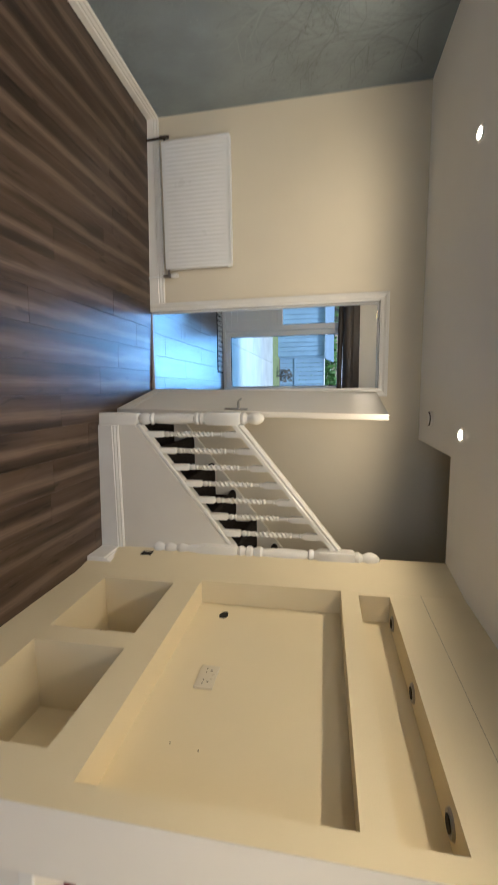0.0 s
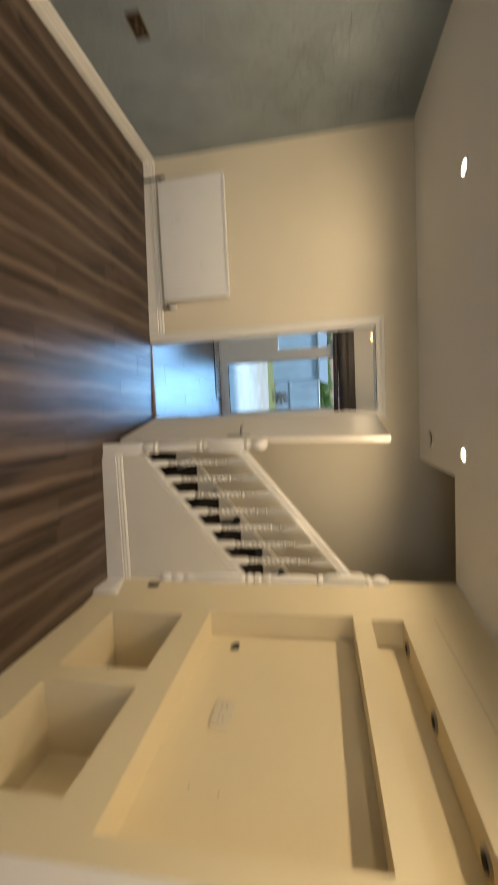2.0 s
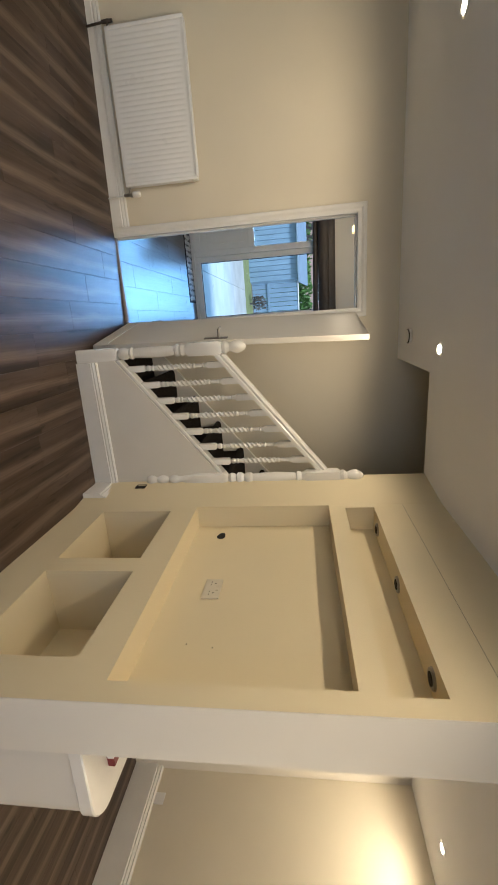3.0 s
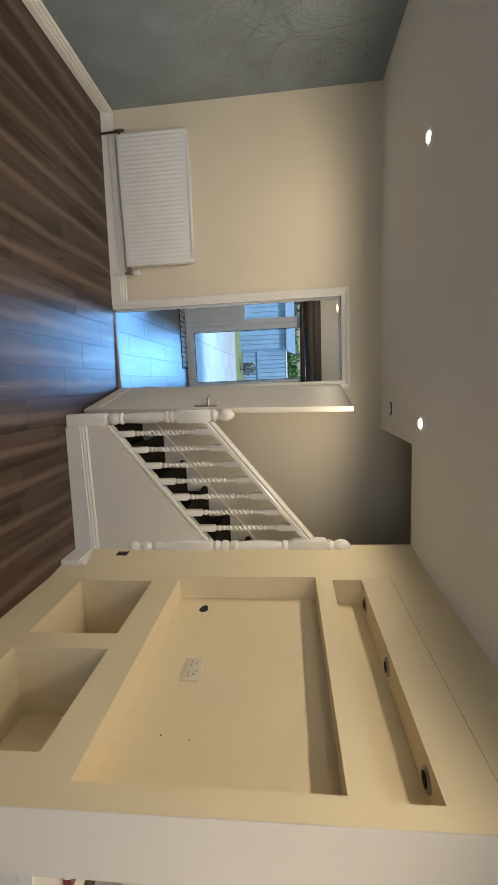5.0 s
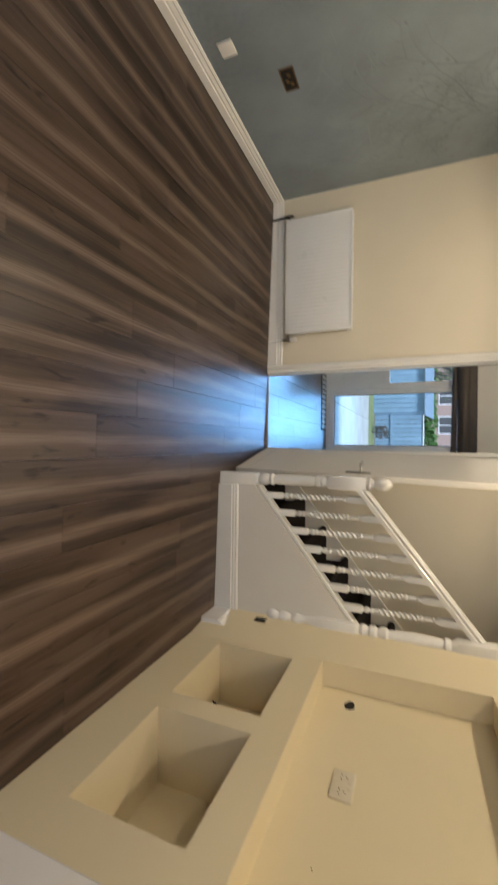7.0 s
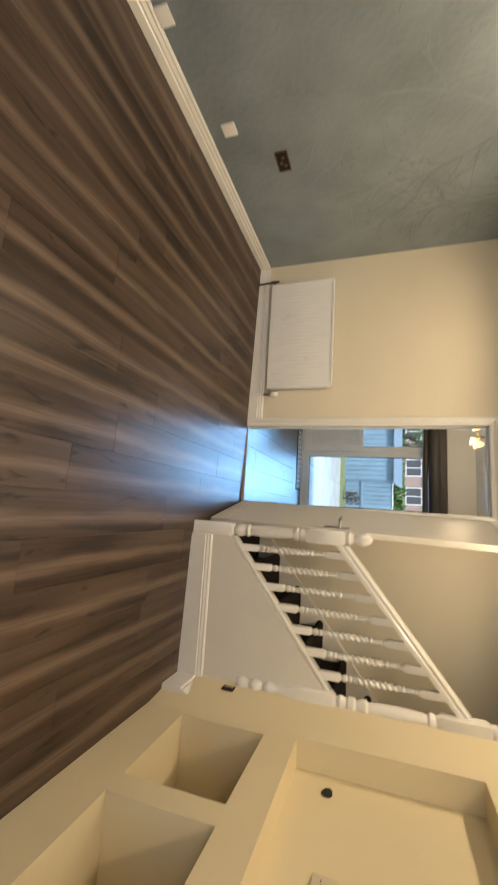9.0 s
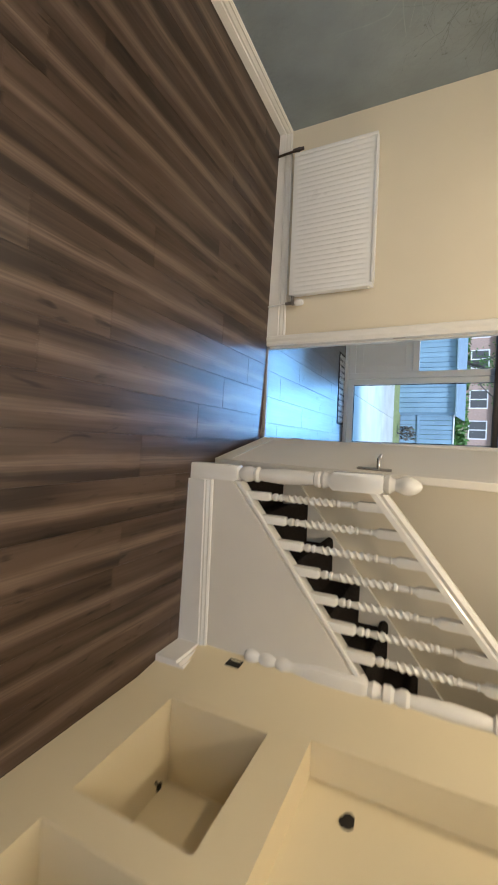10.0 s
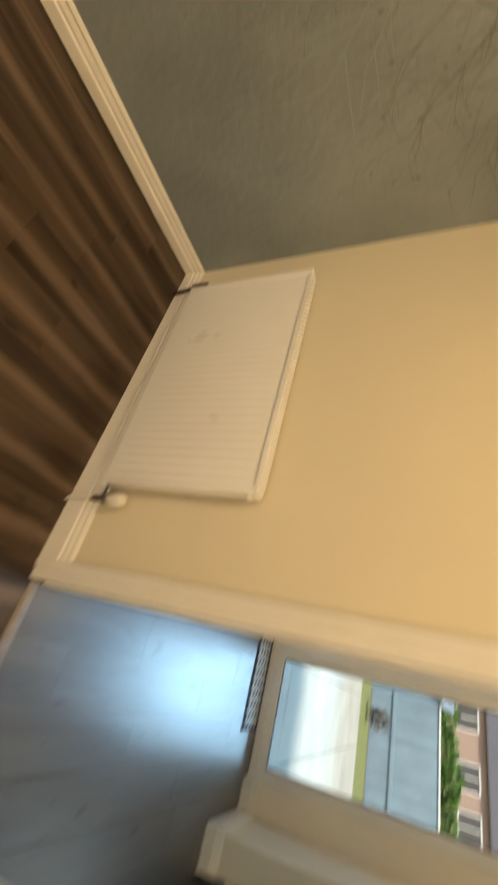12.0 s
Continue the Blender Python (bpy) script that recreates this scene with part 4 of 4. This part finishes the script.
def shed(x0, x1, y0, h, label, boards=True, roof=True):
    s = thing("shed", ((x0 + x1) / 2, y0, -0.16), label, "shed")
    w = (x1 - x0) / 2
    part("wall", box((-w, 0.02, 0), (w, 2.0, h)), SHED, s)
    n = int((x1 - x0) / 0.16)
    mesh = None
    for i in range(n):
        x = -w + 2 * w * (i + 0.5) / n
        if mesh is None:
            b = part("board", box((-w / n + 0.006, -0.012, 0), (w / n - 0.006, 0.018, h), 0.004), SHED, s)
            mesh = b
        else:
            b = mesh.copy()
            scene.collection.objects.link(b)
        b.location = (x, 0, 0)
    if roof:
        part("roof", prism([(-0.16, h - 0.03), (-0.16, h + 0.03), (2.2, h + 0.36), (2.2, h + 0.30)], "x", -w - 0.12, w + 0.12, 0.01), FELT, s, "grey felted roof")
        wd = part("window", box((-w + 0.5, -0.03, h * 0.45), (-w + 1.5, -0.013, h * 0.85), 0.01), UPVC, s, "small dark window")
        part("pane", box((-w + 0.56, -0.034, h * 0.48), (-w + 1.44, -0.029, h * 0.82)), BLACK, wd)
    return s


shed(-6.6, -1.15, 14.9, 1.72, "pale blue-grey boarded garden shed")
fence = thing("fence", (2.0, 16.0, -0.16), "blue-grey boarded garden fence with a capping rail", "fence")
fb = None
for i in range(40):
    if fb is None:
        fb = part("slat", box((-0.074, -0.012, 0), (0.074, 0.012, 1.68), 0.004), SHED, fence)
        q = fb
    else:
        q = fb.copy()
        scene.collection.objects.link(q)
    q.location = (-3.2 + i * 0.16, 0, 0)
part("capping", box((-3.3, -0.04, 1.68), (3.2, 0.04, 1.72), 0.006), UPVC, fence, "pale capping rail")
part("rail", box((-3.3, -0.05, 0.55), (3.2, -0.014, 0.64), 0.006), SHED, fence)


def leaves(count, spread, size, seed):
    """A cloud of small leaves inside an uneven box."""
    r = random.Random(seed)
    bm = bmesh.new()
    for _ in range(count):
        p = Vector([(r.random() * 2 - 1) * s for s in spread])
        p *= 1 + 0.12 * noise.noise(p * 1.5)
        p.z += 0.25 * noise.noise(Vector((p.x * 0.8, p.y, 3.0)))
        q = Euler((r.random() * 6, r.random() * 6, r.random() * 6)).to_matrix()
        a = size * (0.6 + r.random() * 0.8)
        bm.faces.new([bm.verts.new(p + q @ Vector(c)) for c in ((-a, 0, 0), (0, -a * 0.5, 0.1 * a), (a, 0, 0), (0, a * 0.5, 0.1 * a))])
    return bm


hedge = tagged(part("hedge", leaves(20000, (12, 0.5, 1.15), 0.13, 3), LEAF), "clipped green hedge behind the fence", "hedge", kind="stuff")
hedge.location = (0, 20.0, 1.0)
hp = thing("shrub", (-0.45, 14.4, -0.16), "small dark brownish shrub beside the shed", "shrub")
c = part("crown", leaves(260, (0.22, 0.15, 0.22), 0.045, 5), BARK, hp)
c.location = (0, 0, 0.36)
part("stem", tube([(0, 0, 0), (0.02, 0, 0.2), (0.0, 0.03, 0.45)], 0.03, 8), BARK, hp)


def house(x0, y0):
    W, H = 6.0, 5.2
    h = thing("house", (x0, y0, -0.16), "red brick terraced house with white windows", "house", "far terraced houses")
    part("wall", box((0, 0, 0), (W - 0.02, 7, H)), BRICK, h)
    part("roof", prism([(-0.3, H), (3.5, H + 2.6), (7.3, H), (7.3, H - 0.1), (-0.3, H - 0.1)], "x", 0, W - 0.02), SLATE, h)
    for z in (0.9, 3.3):
        for x in (0.8, 3.4):
            f = part("window", boxes([((x, -0.06, z), (x + 1.6, 0.02, z + 0.09)), ((x, -0.06, z + 1.31), (x + 1.6, 0.02, z + 1.4)), ((x, -0.06, z + 0.09), (x + 0.09, 0.02, z + 1.31)), ((x + 1.51, -0.06, z + 0.09), (x + 1.6, 0.02, z + 1.31)), ((x + 0.76, -0.06, z + 0.09), (x + 0.84, 0.02, z + 1.31))]), UPVC, h, "white framed window")
            part("pane", box((x + 0.09, -0.02, z + 0.09), (x + 1.51, -0.005, z + 1.31)), WORKTOP, f)
    return h


hs = house(-18.0, 40.0)
for i in range(1, 7):
    copy_thing(hs, pose(-18.0 + 6 * i, 40.0, -0.16))


def tree(x, y):
    t = thing("tree", (x, y, -0.16), "bare-limbed garden tree with sparse leaves", "tree")
    r = random.Random(8)
    tips = []

    def limb(p, d, length, rad, depth):
        pts = [p]
        for _ in range(4):
            d = (d + Vector((r.uniform(-.25, .25), r.uniform(-.25, .25), r.uniform(-.05, .2)))).normalized()
            pts.append(pts[-1] + d * length / 4)
        bm = tube(pts, rad, 7)
        part("trunk" if depth == 0 else "limb", bm, BARK, t, smooth=True)
        tips.append(pts[-1])
        if depth < 2:
            for _ in range(4):
                q = pts[r.randint(2, 4)]
                limb(q, (d + Vector((r.uniform(-1, 1), r.uniform(-1, 1), r.uniform(0, .6)))).normalized(), length * 0.6, rad * 0.5, depth + 1)
    limb(Vector((0, 0, 0)), Vector((0.1, 0, 1)), 2.6, 0.09, 0)
    bm = bmesh.new()
    for p in tips:
        for _ in range(26):
            o = p + Vector((r.gauss(0, .25), r.gauss(0, .25), r.gauss(0, .2)))
            q = Euler((r.random() * 6, r.random() * 6, r.random() * 6)).to_matrix()
            bm.faces.new([bm.verts.new(o + q @ Vector(c)) for c in ((-.06, 0, 0), (0, -.03, 0), (.06, 0, 0), (0, .03, 0))])
    part("crown", bm, LEAF, t)


tree(-3.6, 18.2)


# ---- printed twigs on the wallpaper ----
def twig_print(seed, starts, width, name, mat):
    r = random.Random(seed)
    bm = bmesh.new()

    def strip(pts, w0, w1):
        rows = []
        for i, p in enumerate(pts):
            a, b = pts[max(i - 1, 0)], pts[min(i + 1, len(pts) - 1)]
            n = Vector((-(b - a).y, (b - a).x)).normalized()
            w = w0 + (w1 - w0) * i / (len(pts) - 1)
            rows.append([bm.verts.new((0.0, (p + n * w * s).x, (p + n * w * s).y)) for s in (-1, 1)])
        for a, b in zip(rows, rows[1:]):
            bm.faces.new((a[0], b[0], b[1], a[1]))

    def grow(p, ang, length, w, depth):
        pts, n = [p], max(4, int(length / 0.05))
        bend = r.uniform(-0.05, 0.05)
        for i in range(n):
            ang += bend + r.uniform(-0.16, 0.16)
            q = pts[-1] + Vector((math.cos(ang), math.sin(ang))) * length / n
            if not (-1.6 < q.x < NORTH - 0.03 and 0.55 < q.y < CEIL - 0.02):
                break
            pts.append(q)
            if depth < 3 and i > 0 and r.random() < 0.62:
                grow(q, ang + r.choice((-1, 1)) * r.uniform(0.35, 0.95), length * r.uniform(0.35, 0.62), w * 0.6, depth + 1)
        if len(pts) > 2:
            strip(pts, w, w * 0.4)
            if depth >= 2 and r.random() < 0.3:
                e, s = pts[-1], r.uniform(0.003, 0.008)
                bm.faces.new([bm.verts.new((0.0002, e.x + s * math.cos(k), e.y + s * math.sin(k) * 1.4)) for k in (0, 1.26, 2.5, 3.77, 5.0)])
    for y, z, a, length in starts:
        grow(Vector((y, z)), radians(a), length, width, 0)
    ob = part(name, bm, mat, wall_west, "printed grey twigs")
    ob.location = (WEST + 0.0012, 0, 0)
    return tagged(ob, kind="stuff")


rs = random.Random(21)
twig_print(4, [(-0.9 + 0.52 * i + rs.uniform(-.15, .15), CEIL - 0.03 - rs.random() * 0.25, rs.choice((-60, -35, -125, -150, -80)), rs.uniform(0.7, 1.15)) for i in range(9)], 0.0040, "twig_print", TWIG)
twig_print(9, [(-1.0 + 0.6 * i + rs.uniform(-.2, .2), 1.3 + rs.random() * 0.9, rs.choice((-60, 30, -125, 150, -80, 80)), rs.uniform(0.5, 0.9)) for i in range(8)], 0.0065, "twig_print", TWIG_SILVER)


# ---- floor boards and slabs ----
def lay(parent, x0, x1, y0, y1, width, length, mat, name, top, thick, gap, seed):
    """Boards along y, with staggered end joints; boards of one length share a mesh."""
    r = random.Random(seed)
    store = {}
    n = int(math.ceil((x1 - x0) / width))
    for i in range(n):
        a, b = x0 + i * width, min(x0 + (i + 1) * width, x1)
        y = y0 - r.random() * length
        while y < y1:
            s, e = max(y, y0), min(y + length, y1)
            if e - s > 0.03:
                key = (round(b - a, 3), round(e - s, 3))
                if key not in store:
                    w, h = (b - a) / 2 - gap, (e - s) / 2 - gap
                    bm = bmesh.new()
                    c = gap * 2
                    lo = [bm.verts.new(v) for v in ((-w, -h, -thick), (w, -h, -thick), (w, h, -thick), (-w, h, -thick))]
                    mi = [bm.verts.new(v) for v in ((-w, -h, -c), (w, -h, -c), (w, h, -c), (-w, h, -c))]
                    hi = [bm.verts.new(v) for v in ((-w + c, -h + c, 0), (w - c, -h + c, 0), (w - c, h - c, 0), (-w + c, h - c, 0))]
                    bm.faces.new(hi)
                    for p, q in ((lo, mi), (mi, hi)):
                        for k in range(4):
                            bm.faces.new((p[k], p[(k + 1) % 4], q[(k + 1) % 4], q[k]))
                    me = bpy.data.meshes.new(name)
                    bmesh.ops.recalc_face_normals(bm, faces=bm.faces)
                    bm.to_mesh(me)
                    bm.free()
                    me.materials.append(mat)
                    store[key] = me
                ob = new(name, store[key])
                ob.parent = parent
                ob.location = ((a + b) / 2, (s + e) / 2, top)
            y += length


lay(floor, WEST, EAST, SOUTH, NORTH + 0.01, 0.192, 1.28, OAK, "plank", 0.0, 0.008, 0.0003, 5)
lay(kitchen_floor, -2.3, 2.5, NORTH + 0.03, FAR, 0.20, 1.2, GREYTILE, "tile", 0.0, 0.008, 0.0005, 6)
lay(ground, -8.0, 8.0, FAR + 0.25, 13.2, 0.9, 0.9, CONCRETE, "paving_slab", -0.10, 0.07, 0.003, 7)
